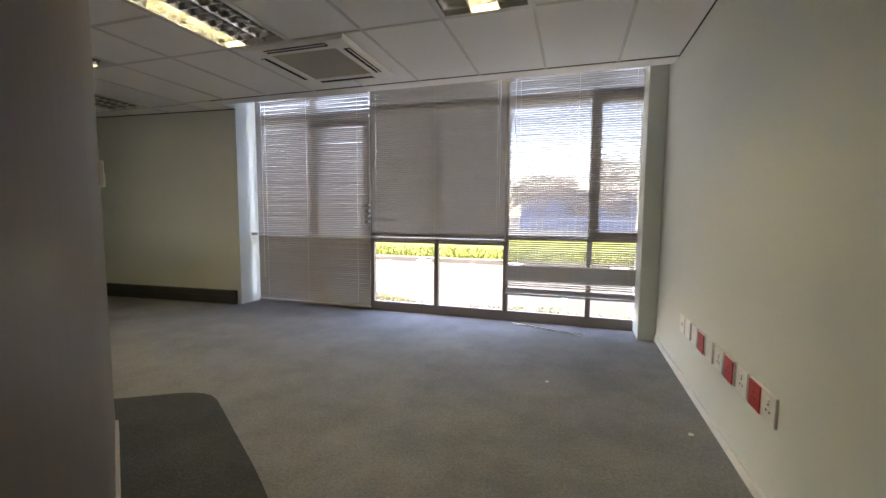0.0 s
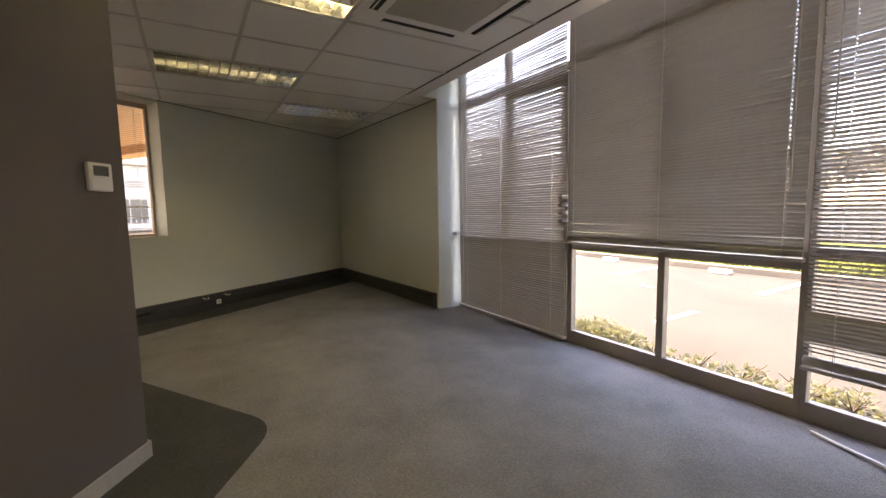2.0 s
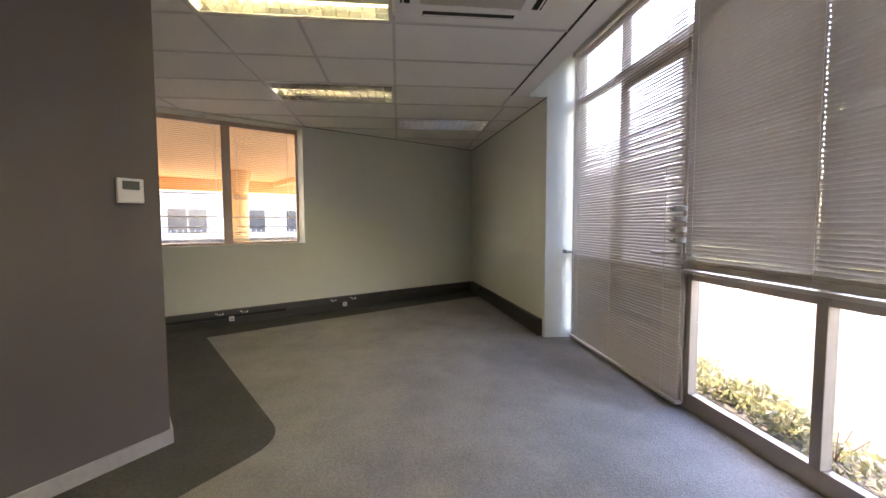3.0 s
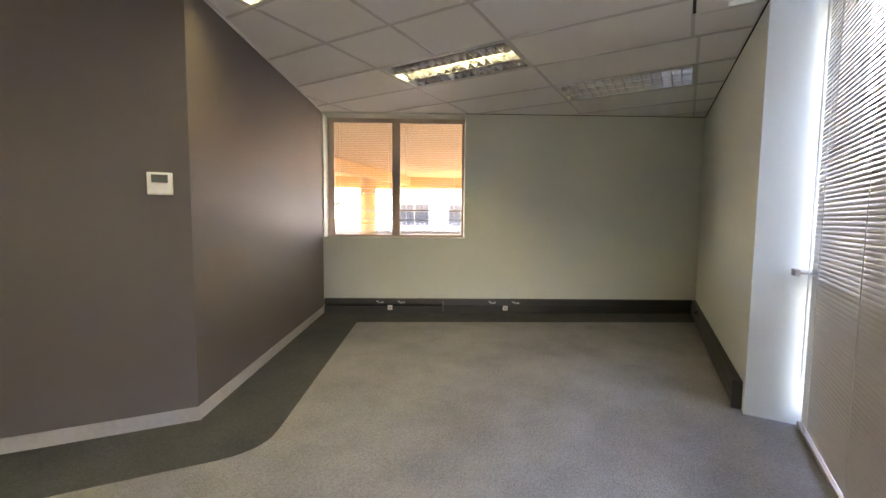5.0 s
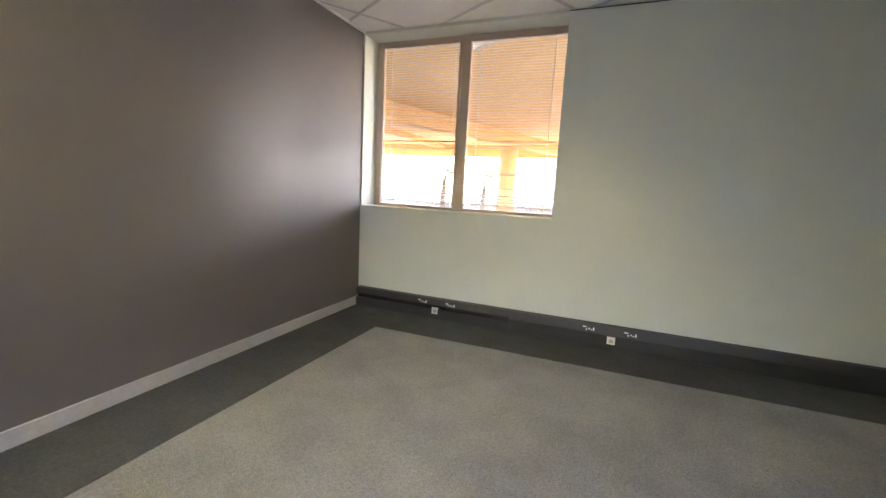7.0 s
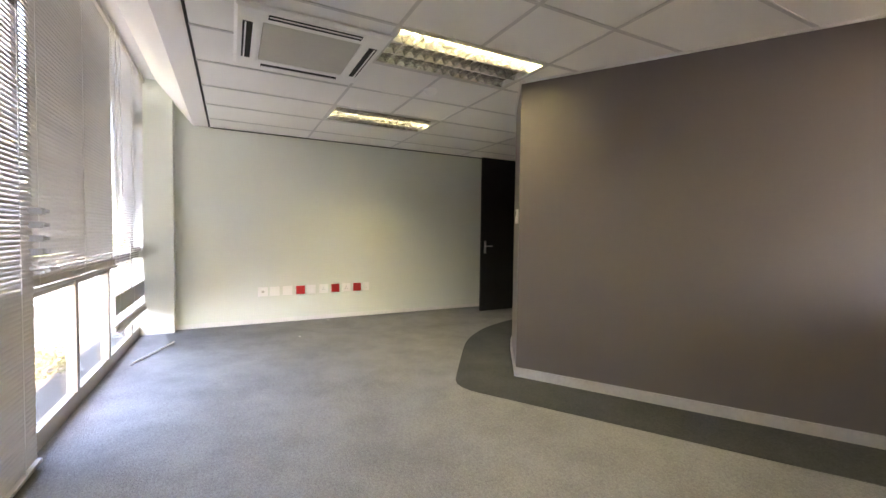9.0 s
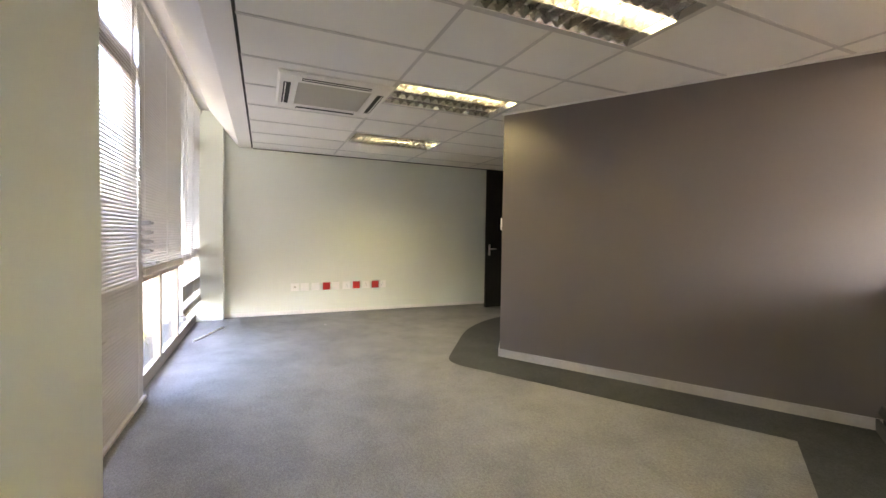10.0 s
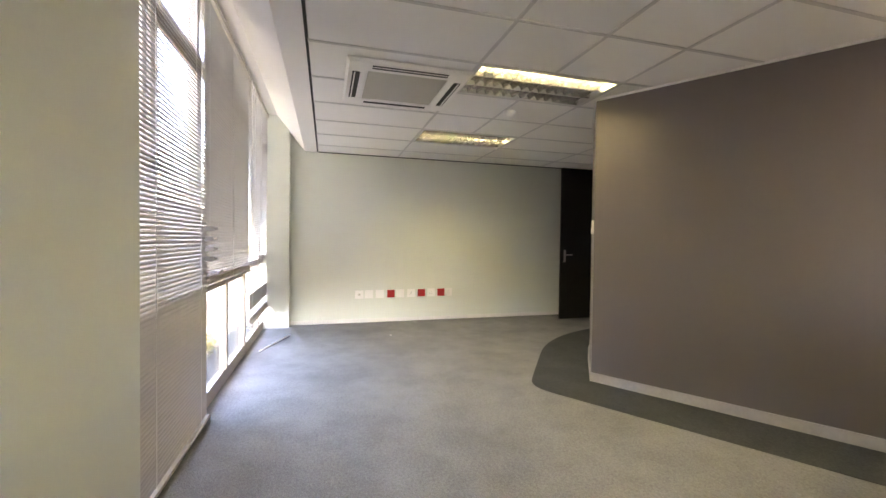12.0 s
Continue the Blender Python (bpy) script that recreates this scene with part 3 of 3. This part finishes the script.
ceiling_light(*LAMPS["A"], (0,), "recessed aluminium louvre light with one tube lit")
ceiling_light(*LAMPS["E"], (1,), "recessed aluminium louvre light with the middle tube lit")
ceiling_light(*LAMPS["B"], (1,), "recessed aluminium louvre light with its middle tube lit")
ceiling_light(*LAMPS["F"], (), "recessed aluminium louvre light, switched off")

# ---- air conditioner ----
ac = root("air_conditioner", "white four-way ceiling cassette air conditioner", "air conditioner", at=pose(AIR[0], AIR[1], H))
s = AIR[2]
bm = bmesh.new()
rings = [(s, 0.0), (s, -0.012), (s - 0.02, -0.028), (0.34, -0.034), (0.315, -0.030), (0.315, 0.02)]
loops = [[bm.verts.new((sx * q, sy * q, z)) for sx, sy in ((-1, -1), (1, -1), (1, 1), (-1, 1))] for q, z in rings]
for p, q in zip(loops, loops[1:]):
    for k in range(4):
        bm.faces.new((p[k], p[(k + 1) % 4], q[(k + 1) % 4], q[k]))
bmesh.ops.recalc_face_normals(bm, faces=bm.faces[:])
part("panel", bm, M_PLASTIC, ac)
part("housing", box(-0.41, -0.41, 0.03, 0.41, 0.41, 0.25), M_TRAY, ac)
g = part("air_grille", box(-0.312, -0.312, -0.026, 0.312, 0.312, -0.012, 0.003), M_GRILLE, ac, "grey-beige intake grille")
bm = bmesh.new()
for k in range(38):
    y = -0.30 + k * 0.0162
    add_box(bm, -0.30, y, -0.0285, 0.30, y + 0.007, -0.0255)
part("grille_slats", bm, M_GRILLE, g)
for k in range(4):
    m = pose(0, 0, 0, 0, 0, 90 * k)
    # outlets aren't cut: a black plate under the panel paints their dark inside
    o = part("outlet_slot", box(-0.29, 0.372, -0.0345, 0.29, 0.430, -0.0315, 0, m), M_BLACK, ac, "black plate for the shade in the air outlet")
    part("vane", box(-0.285, 0.408, -0.040, 0.285, 0.418, -0.0352, 0.001, m), M_PLASTIC, o, "white plastic vane")

# smoke detector
sd = root("smoke_detector", "white round smoke detector on the ceiling", "smoke detector", at=pose(-1.08, 2.97, H + 0.006))
bm = bmesh.new()
prev = None
for r, z in ((0.062, 0), (0.064, -0.014), (0.060, -0.026), (0.042, -0.034), (0.038, -0.052), (0.022, -0.058)):
    ring = [bm.verts.new((r * math.cos(q * math.pi / 10), r * math.sin(q * math.pi / 10), z)) for q in range(20)]
    if prev:
        for q in range(20):
            bm.faces.new((prev[q], prev[(q + 1) % 20], ring[(q + 1) % 20], ring[q]))
    prev = ring
bm.faces.new(prev)
bmesh.ops.recalc_face_normals(bm, faces=bm.faces[:])
part("body", bm, M_PLASTIC, sd, smooth=True)

# ---- thermostat ----
TH_DIR = (Vector(CURVE[0]) - C).normalized()
TH = Matrix(((TH_DIR.x, -TH_DIR.y, 0, C.x), (TH_DIR.y, TH_DIR.x, 0, C.y), (0, 0, 1, 0), (0, 0, 0, 1)))
th = root("thermostat", "white wall-mounted air conditioning controller with a grey display", "thermostat", at=TH @ pose(0.148, 0, 1.437))
part("case", box(-0.062, 0.0, -0.064, 0.062, 0.020, 0.064, 0.005), M_PLASTIC, th)
part("display", box(-0.040, 0.0205, 0.005, 0.040, 0.0225, 0.050, 0.001), M_LCD, th, "grey display")
part("button_flap", box(-0.054, 0.0195, -0.056, 0.054, 0.0225, -0.006, 0.0015), M_PLASTIC, th)


# ---- sockets on the east wall ----
def wall_plate(y, kind, size=0.092, dz=0.0):
    labels = {"blank": "white blank plate on the wall", "white": "white socket outlet on the wall", "red": "red dedicated-power socket plate on the wall", "data": "white data outlet plate on the wall"}
    p = root("wall_socket", labels[kind], "socket", "row of sockets", at=pose(EAST, y, 0.445 + dz, 0, 0, 90))
    h = size / 2
    part("plate", box(-h, 0, -h, h, 0.012, h, 0.003), M_PLASTIC, p)
    if kind == "red":
        part("cover", box(-h + 0.004, 0.0122, -h + 0.004, h - 0.004, 0.019, h - 0.004, 0.003), M_RED, p, "red plastic cover")
        bm = bmesh.new()
        for a, b in ((-0.014, -0.012), (0.014, -0.012), (0.0, 0.014)):
            rod(bm, (a, 0.0185, b), (a, 0.0196, b), 0.0045, sides=8)
        part("pin_holes", bm, M_BLACK, p)
    elif kind == "white":
        bm = bmesh.new()
        for a, b in ((-0.016, -0.016), (0.016, -0.016), (0.0, 0.012)):
            rod(bm, (a, 0.0115, b), (a, 0.0130, b), 0.005, sides=8)
        part("pin_holes", bm, M_BLACK, p)
        part("switch", box(-0.012, 0.011, 0.024, 0.012, 0.017, 0.038, 0.002), M_PLASTIC, p)
    elif kind == "data":
        part("jack", box(-0.018, 0.0115, -0.014, 0.018, 0.0135, 0.014, 0.001), M_GRILLE, p)


for y, kind in ((4.24, "data"), (4.09, "blank"), (3.92, "blank"), (3.746, "red"), (3.60, "blank"), (3.42, "white"), (3.253, "red"), (3.09, "white"), (2.926, "red"), (2.80, "white")):
    wall_plate(y, kind, 0.128, (3.4 - y) * 0.008)

# ---- power trunking ----
def trunk_profile(bm, length, m, lid=True):
    """Two-part dado trunking; without its lower lid the face stands back."""
    if lid:
        prof = [(0, 0.004), (0.044, 0.004), (0.050, 0.010), (0.056, 0.112), (0.052, 0.115), (0.056, 0.118), (0.040, 0.186), (0.0, 0.190)]
    else:
        prof = [(0, 0.004), (0.030, 0.004), (0.030, 0.124), (0.056, 0.124), (0.057, 0.130), (0.040, 0.186), (0.0, 0.190)]
    rows = [[bm.verts.new(m @ Vector((x, y, z))) for y, z in prof] for x in (0, length)]
    for k in range(len(prof)):
        q = (k + 1) % len(prof)
        bm.faces.new((rows[0][k], rows[0][q], rows[1][q], rows[1][k]))
    for r in rows:
        bm.faces.new(r)
    bmesh.ops.recalc_face_normals(bm, faces=bm.faces[:])
    return bm


tk = root("power_trunking", "charcoal metal power trunking along the end wall with sockets", "trunking", at=END)
part("channel", trunk_profile(bmesh.new(), 1.56, Matrix.Translation((0.016, 0.001, 0)), False), M_TRUNK, tk)
part("channel", trunk_profile(bmesh.new(), END_LEN - 1.58 - 0.06, Matrix.Translation((1.578, 0.001, 0))), M_TRUNK, tk)
# black sheet over the set-back face paints the shade in the slot
part("open_slot_shade", box(0.03, 0.0312, 0.006, 1.56, 0.0335, 0.123), M_BLACK, tk, "black sheet for the shade in the open slot")
part("loose_lid", box(0.02, 0.046, 0.004, 1.575, 0.066, 0.092, 0.003, Matrix.Rotation(radians(-3), 4, "X")), M_TRUNK, tk, "lower lid hanging loose")
for x in (0.88, 2.40):
    o = part("socket_outlet", box(x - 0.030, 0.0525, 0.048, x + 0.030, 0.072, 0.106, 0.002), M_PLASTIC, tk, "white square outlet")
    part("face", box(x - 0.016, 0.0722, 0.060, x + 0.016, 0.0735, 0.090, 0.0005), M_GRILLE, o)
for x in (0.75, 1.03, 2.23, 2.54):
    o = part("double_socket", box(x - 0.055, 0.046, 0.126, x + 0.055, 0.054, 0.176, 0.002), M_TRUNK, tk, "charcoal socket with white inserts")
    for a, b, ww, hh in ((-0.035, 0.158, 0.030, 0.009), (-0.020, 0.138, 0.010, 0.012), (0.000, 0.146, 0.010, 0.012), (0.016, 0.138, 0.010, 0.010), (0.034, 0.146, 0.011, 0.024)):
        part("insert", box(x + a - ww / 2, 0.0535, b - hh / 2, x + a + ww / 2, 0.0565, b + hh / 2), M_PLASTIC, o)
ND = (Y - E).normalized()
NM = Matrix(((ND.x, ND.y, 0, E.x), (ND.y, -ND.x, 0, E.y), (0, 0, 1, 0), (0, 0, 0, 1)))
tk2 = root("power_trunking", "short charcoal metal power trunking beside the window", "trunking", at=NM)
n_len = (Y - E).length
part("channel", trunk_profile(bmesh.new(), n_len - 0.12, Matrix.Translation((0.05, 0.001, 0))), M_TRUNK, tk2)
part("end_cap", box(n_len - 0.072, 0.0, 0.004, n_len - 0.060, 0.060, 0.192, 0.002), M_TRUNK, tk2)
bm = box(0.62, 0.04, 0.150, 0.78, 0.075, 0.185, 0.003)
part("cable_box", bm, M_TRUNK, tk2, "loose dark outlet box")

# cable or rod lying on the carpet by the window
bm = bmesh.new()
rod(bm, (0.11, 5.46, 0.013), (0.87, 5.20, 0.013), 0.0085, sides=8)
tagged(part("blind_rod", bm, M_PLASTIC, smooth=True), "thin white blind wand lying on the carpet", "rod")
rng = random.Random(5)
for k, (x, y) in enumerate(((1.43, 3.38), (0.6, 3.89))):
    bm = bmesh.new()
    pts = [bm.verts.new((x + 0.022 * math.cos(q) * rng.uniform(0.5, 1), y + 0.016 * math.sin(q) * rng.uniform(0.5, 1), 0.006)) for q in (0, 1, 2, 3.1, 4.2, 5.2)]
    f = bm.faces.new(pts)
    ex = bmesh.ops.extrude_face_region(bm, geom=[f])
    bmesh.ops.translate(bm, verts=[v for v in ex["geom"] if isinstance(v, bmesh.types.BMVert)], vec=(0, 0, -0.005))
    tagged(part("litter_scrap", bm, M_CORD), "small pale scrap on the carpet", "scrap", "carpet scraps")

# ---- outside ----
GZ = -0.16
setting("ground", box(-220, -220, GZ - 0.3, 220, 260, GZ), M_ASPHALT, "sun-bleached pale paved car park", "ground")
setting("kerb", box(-60, 12.2, GZ - 0.05, 60, 12.38, GZ + 0.13, 0.015), M_KERB, "concrete kerb at the far side of the car park", "kerb")
setting("lawn", box(-60, 12.38, GZ - 0.05, 60, 21.5, GZ + 0.12), M_GRASS, "sunlit grass verge", "lawn")
rng = random.Random(21)
verts, faces = [], []
for _ in range(9000):
    x, y = rng.uniform(-16, 12), 12.4 + 3.2 * rng.random() ** 2
    a, h, w = rng.uniform(0, 6.28), rng.uniform(0.04, 0.15), rng.uniform(0.012, 0.03)
    c, d, n = math.cos(a) * w, math.sin(a) * w, len(verts)
    verts += [(x - c, y - d, GZ + 0.11), (x + c, y + d, GZ + 0.11), (x + rng.uniform(-0.08, 0.08), y + rng.uniform(-0.08, 0.08), GZ + 0.11 + h)]
    faces.append((n, n + 1, n + 2))
_tufts = bpy.data.meshes.new("grass")
_tufts.from_pydata(verts, [], faces)
_tufts.materials.append(M_GRASS)
tagged(new("grass", _tufts), "tall sunlit grass blades along the kerb", "grass", kind="stuff")
bm = bmesh.new()
for k in range(-9, 9):
    x = k * 2.6 + 0.6
    add_box(bm, x, 10.2, GZ, x + 0.10, 12.15, GZ + 0.006)
setting("parking_lines", bm, M_LINE, "white parking bay lines", "road marking")
bm = bmesh.new()
for k in range(-9, 9):
    x = k * 2.6 + 0.6
    add_box(bm, x, 7.4, GZ, x + 0.09, 8.3, GZ + 0.006)
    add_box(bm, x + 1.1, 9.4, GZ, x + 1.34, 9.47, GZ + 0.006)
setting("parking_marks", bm, M_LINE, "short white marks on the paving", "road marking")
ws = part("wheel_stop", box(-0.20, -0.08, 0, 0.20, 0.08, 0.10, 0.03), M_LINE)
tagged(ws, "white-painted concrete wheel stop", "wheel stop", "wheel stops")
ws.matrix_world = pose(-21.0, 11.85, GZ)
for k in range(-7, 7):
    copy_thing(ws, pose(k * 2.6 + 1.9, 11.85, GZ))


def leaf_cloud(bm, rng, centre, radius, count, size, squash=0.8):
    for _ in range(count):
        v = Vector((rng.gauss(0, 1), rng.gauss(0, 1), rng.gauss(0, 1)))
        p = Vector(centre) + v.normalized() * radius * rng.uniform(0.45, 1.05) * Vector((1, 1, squash)).length / 1.6
        p.z = centre[2] + (p.z - centre[2]) * squash
        a, b = Vector((rng.uniform(-1, 1), rng.uniform(-1, 1), rng.uniform(-1, 1))).normalized(), Vector((rng.uniform(-1, 1), rng.uniform(-1, 1), rng.uniform(-1, 1))).normalized()
        s = size * rng.uniform(0.6, 1.3)
        q = [bm.verts.new(p + a * s), bm.verts.new(p + b * s * 0.45), bm.verts.new(p - a * s), bm.verts.new(p - b * s * 0.45)]
        bm.faces.new(q)


rng = random.Random(11)
for k in range(15):
    x = -3.3 + k * 0.34 + rng.uniform(-0.06, 0.06)
    y = 6.30 + rng.uniform(-0.08, 0.1)
    sh = root("shrub", "low leafy shrub in the bed outside the window", "shrub", "shrubs outside the window", at=pose(x, y, GZ))
    bm = bmesh.new()
    for _ in range(6):
        rod(bm, (0, 0, 0), (rng.uniform(-0.18, 0.18), rng.uniform(-0.14, 0.14), rng.uniform(0.10, 0.19)), 0.006, 0.003, 5)
    part("stems", bm, M_BARK, sh)
    bm = bmesh.new()
    tall = x < -1.3
    top = rng.uniform(0.11, 0.21) if tall else rng.uniform(0.01, 0.10)
    leaf_cloud(bm, rng, (0, 0, top * 0.6), 0.24, 360 if tall else 200, 0.030, 0.46)
    leaf_cloud(bm, rng, (rng.uniform(-0.1, 0.1), 0, top * 0.45), 0.18, 150 if tall else 70, 0.030, 0.52)
    part("leaves", bm, M_LEAF, sh)

# palisade fence
fence = root("palisade_fence", "grey steel palisade fence beyond the grass verge", "fence")
fp = None
for k in range(150):
    x = -22 + k * 0.3
    if fp is None:
        bm = box(-0.035, -0.012, 0, 0.035, 0.012, 1.25)
        for v in bm.verts:
            if v.co.z > 1:
                v.co.x *= 0.3
        fp = part("pale", bm, M_FENCE, fence)
        fp.matrix_basis = pose(x, 21.7, GZ + 0.1)
    else:
        same("pale", fp, fence, pose(x, 21.7, GZ + 0.1))
for z in (0.35, 1.0):
    part("rail", box(-22.2, 21.715, z - 0.02, 23, 21.755, z + 0.03), M_FENCE, fence)


def tree(x, y, h, spread, seed, leaves, label, gz=GZ):
    r = random.Random(seed)
    t = root("tree", label, "tree", "trees beyond the fence", at=pose(x, y, gz))
    bm = bmesh.new()
    rod(bm, (0, 0, 0), (0.1, 0.05, h * 0.45), h * 0.03, h * 0.018, 8)
    tips = []
    for k in range(9):
        a = k * 2.4 + r.uniform(-0.3, 0.3)
        tip = Vector((math.cos(a) * spread * r.uniform(0.5, 0.9), math.sin(a) * spread * r.uniform(0.5, 0.9), h * r.uniform(0.6, 0.98)))
        rod(bm, (0.1, 0.05, h * r.uniform(0.3, 0.45)), tip, h * 0.012, h * 0.003, 6)
        tips.append(tip)
        for _ in range(4):
            tw = tip + Vector((r.uniform(-1, 1), r.uniform(-1, 1), r.uniform(-0.4, 0.8))) * spread * 0.35
            rod(bm, tip * 0.75 + Vector((0, 0, h * 0.08)), tw, h * 0.004, h * 0.0015, 5)
    part("trunk", bm, M_BARK, t)
    bm = bmesh.new()
    for tip in tips:
        leaf_cloud(bm, r, tip, spread * 0.42, leaves, 0.13)
    part("crown", bm, M_DRY, t)


for k, (x, y, h, s) in enumerate(((-6.5, 27, 5.2, 2.6), (-1.5, 29, 4.6, 2.4), (4.2, 26.5, 5.0, 2.6), (9.0, 28, 5.6, 2.8), (14, 27, 4.8, 2.6), (-13, 28, 5.5, 2.8), (-20, 30, 6.0, 3.0), (1.2, 31, 4.2, 2.8), (6.6, 32, 4.8, 3.0), (11.5, 32, 4.4, 2.8), (-4.2, 33, 5.0, 3.0), (-9.5, 33, 4.8, 2.8))):
    tree(x, y, h * 0.86, s, 40 + k, 190, "sparse dry tree beyond the palisade fence")
shed = root("blue_building", "long low building with blue sheet walls behind the trees", "building")
part("wall", box(-4, 40, GZ, 26, 48, 3.2), M_BLUE, shed)
part("roof", box(-4.4, 39.6, 3.2, 26.4, 48.4, 3.5, 0.05), M_RENDER, shed)
for k in range(7):
    part("window", box(0 + k * 3.6, 39.95, 1.2, 1.8 + k * 3.6, 39.995, 2.4), M_DKGLASS, shed)

# covered porch outside the end window
PORCH = END @ pose(0, 0, 0)
paved = box(-9, -15, GZ - 0.02, 9, -0.34, GZ + 0.02)
paved.transform(PORCH)
setting("pavement", paved, M_KERB, "pale concrete pavement under the porch", "pavement")
po = root("porch", "ochre-painted concrete porch roof on round columns", "porch", at=PORCH)
part("soffit", box(-9, -13.0, 3.05, 6.5, -0.34, 3.2), M_OCHRE, po)
part("edge_beam", box(-9, -13.4, 2.58, 6.5, -12.98, 3.5, 0.02), M_OCHRE, po)
bm = prism([(-3.66, -1.2), (-4.0, -1.2), (0.10, -12.9), (0.40, -12.9)], 2.66, 3.046)
part("skew_beam", bm, M_OCHRE, po)
for x in (-4.6, 5.2):
    part("cross_beam", box(x - 0.15, -12.97, 2.86, x + 0.15, -0.345, 3.046, 0.01), M_OCHRE, po)
for x, y in ((-1.1, -10.6), (3.0, -9.6), (-7.8, -10.6)):
    bm = rod(bmesh.new(), (x, y, GZ), (x, y, 2.45), 0.30, sides=24)
    rod(bm, (x, y, 2.45), (x, y, 3.04), 0.30, 0.42, 24)
    part("column", bm, M_OCHRE, po, smooth=False)
fence2 = root("palisade_fence", "pale palisade fence beyond the porch", "fence", at=PORCH)
fp2 = None
for k in range(110):
    m = pose(-16 + k * 0.3, -22, GZ)
    if fp2 is None:
        fp2 = part("pale", box(-0.03, -0.012, 0, 0.03, 0.012, 1.1), M_FENCE, fence2)
        fp2.matrix_basis = m
    else:
        same("pale", fp2, fence2, m)
part("rail", box(-16.2, -22.06, 0.6, 17.2, -22.015, 0.66), M_FENCE, fence2)
ob_ = root("office_building", "cream rendered office building across the car park", "building", at=PORCH)
part("wall", box(-3, -46, GZ, 30, -36, 5.6), M_RENDER, ob_)
part("roof", box(-3.4, -46.4, 5.6, 30.4, -35.6, 5.9, 0.05), M_RENDER, ob_)
for k in range(7):
    wd = part("window", box(-2.0 + k * 4.9, -36.02, 0.5, 0.9 + k * 4.9, -35.96, 2.6), M_DKGLASS, ob_)
    part("frame", box(-0.58 + k * 4.9, -35.955, 0.5, -0.52 + k * 4.9, -35.93, 2.6), M_RENDER, wd)


def palm(m, h, seed):
    r = random.Random(seed)
    t = root("palm_tree", "palm tree in the sunlit car park", "palm tree", "palms", at=m)
    bm = bmesh.new()
    for k in range(12):
        rod(bm, (0.01 * k, 0, h * k / 12), (0.01 * (k + 1), 0, h * (k + 1) / 12), 0.17 - 0.004 * k, 0.145 - 0.004 * k, 10)
    part("trunk", bm, M_BARK, t)
    bm = bmesh.new()
    for k in range(22):
        a, lift = k * 2.4, r.uniform(-0.3, 1.0)
        prev = Vector((0.12, 0, h))
        for q in range(1, 8):
            u = q / 7
            p = Vector((math.cos(a) * 1.5 * u + 0.12, math.sin(a) * 1.5 * u, h + lift * u - 0.9 * u * u))
            side = Vector((-math.sin(a), math.cos(a), 0))
            for s in (-1, 1):
                tip = (prev + p) / 2 + side * s * 0.34 * (1.1 - 0.7 * u) + Vector((0, 0, -0.12))
                bm.faces.new((bm.verts.new(prev), bm.verts.new(prev * 0.35 + p * 0.65), bm.verts.new(tip)))
            prev = p
    part("fronds", bm, M_PALM, t)


palm(PORCH @ pose(-6.5, -18.0, GZ), 2.5, 3)
palm(PORCH @ pose(-5.2, -21.5, GZ), 2.3, 4)
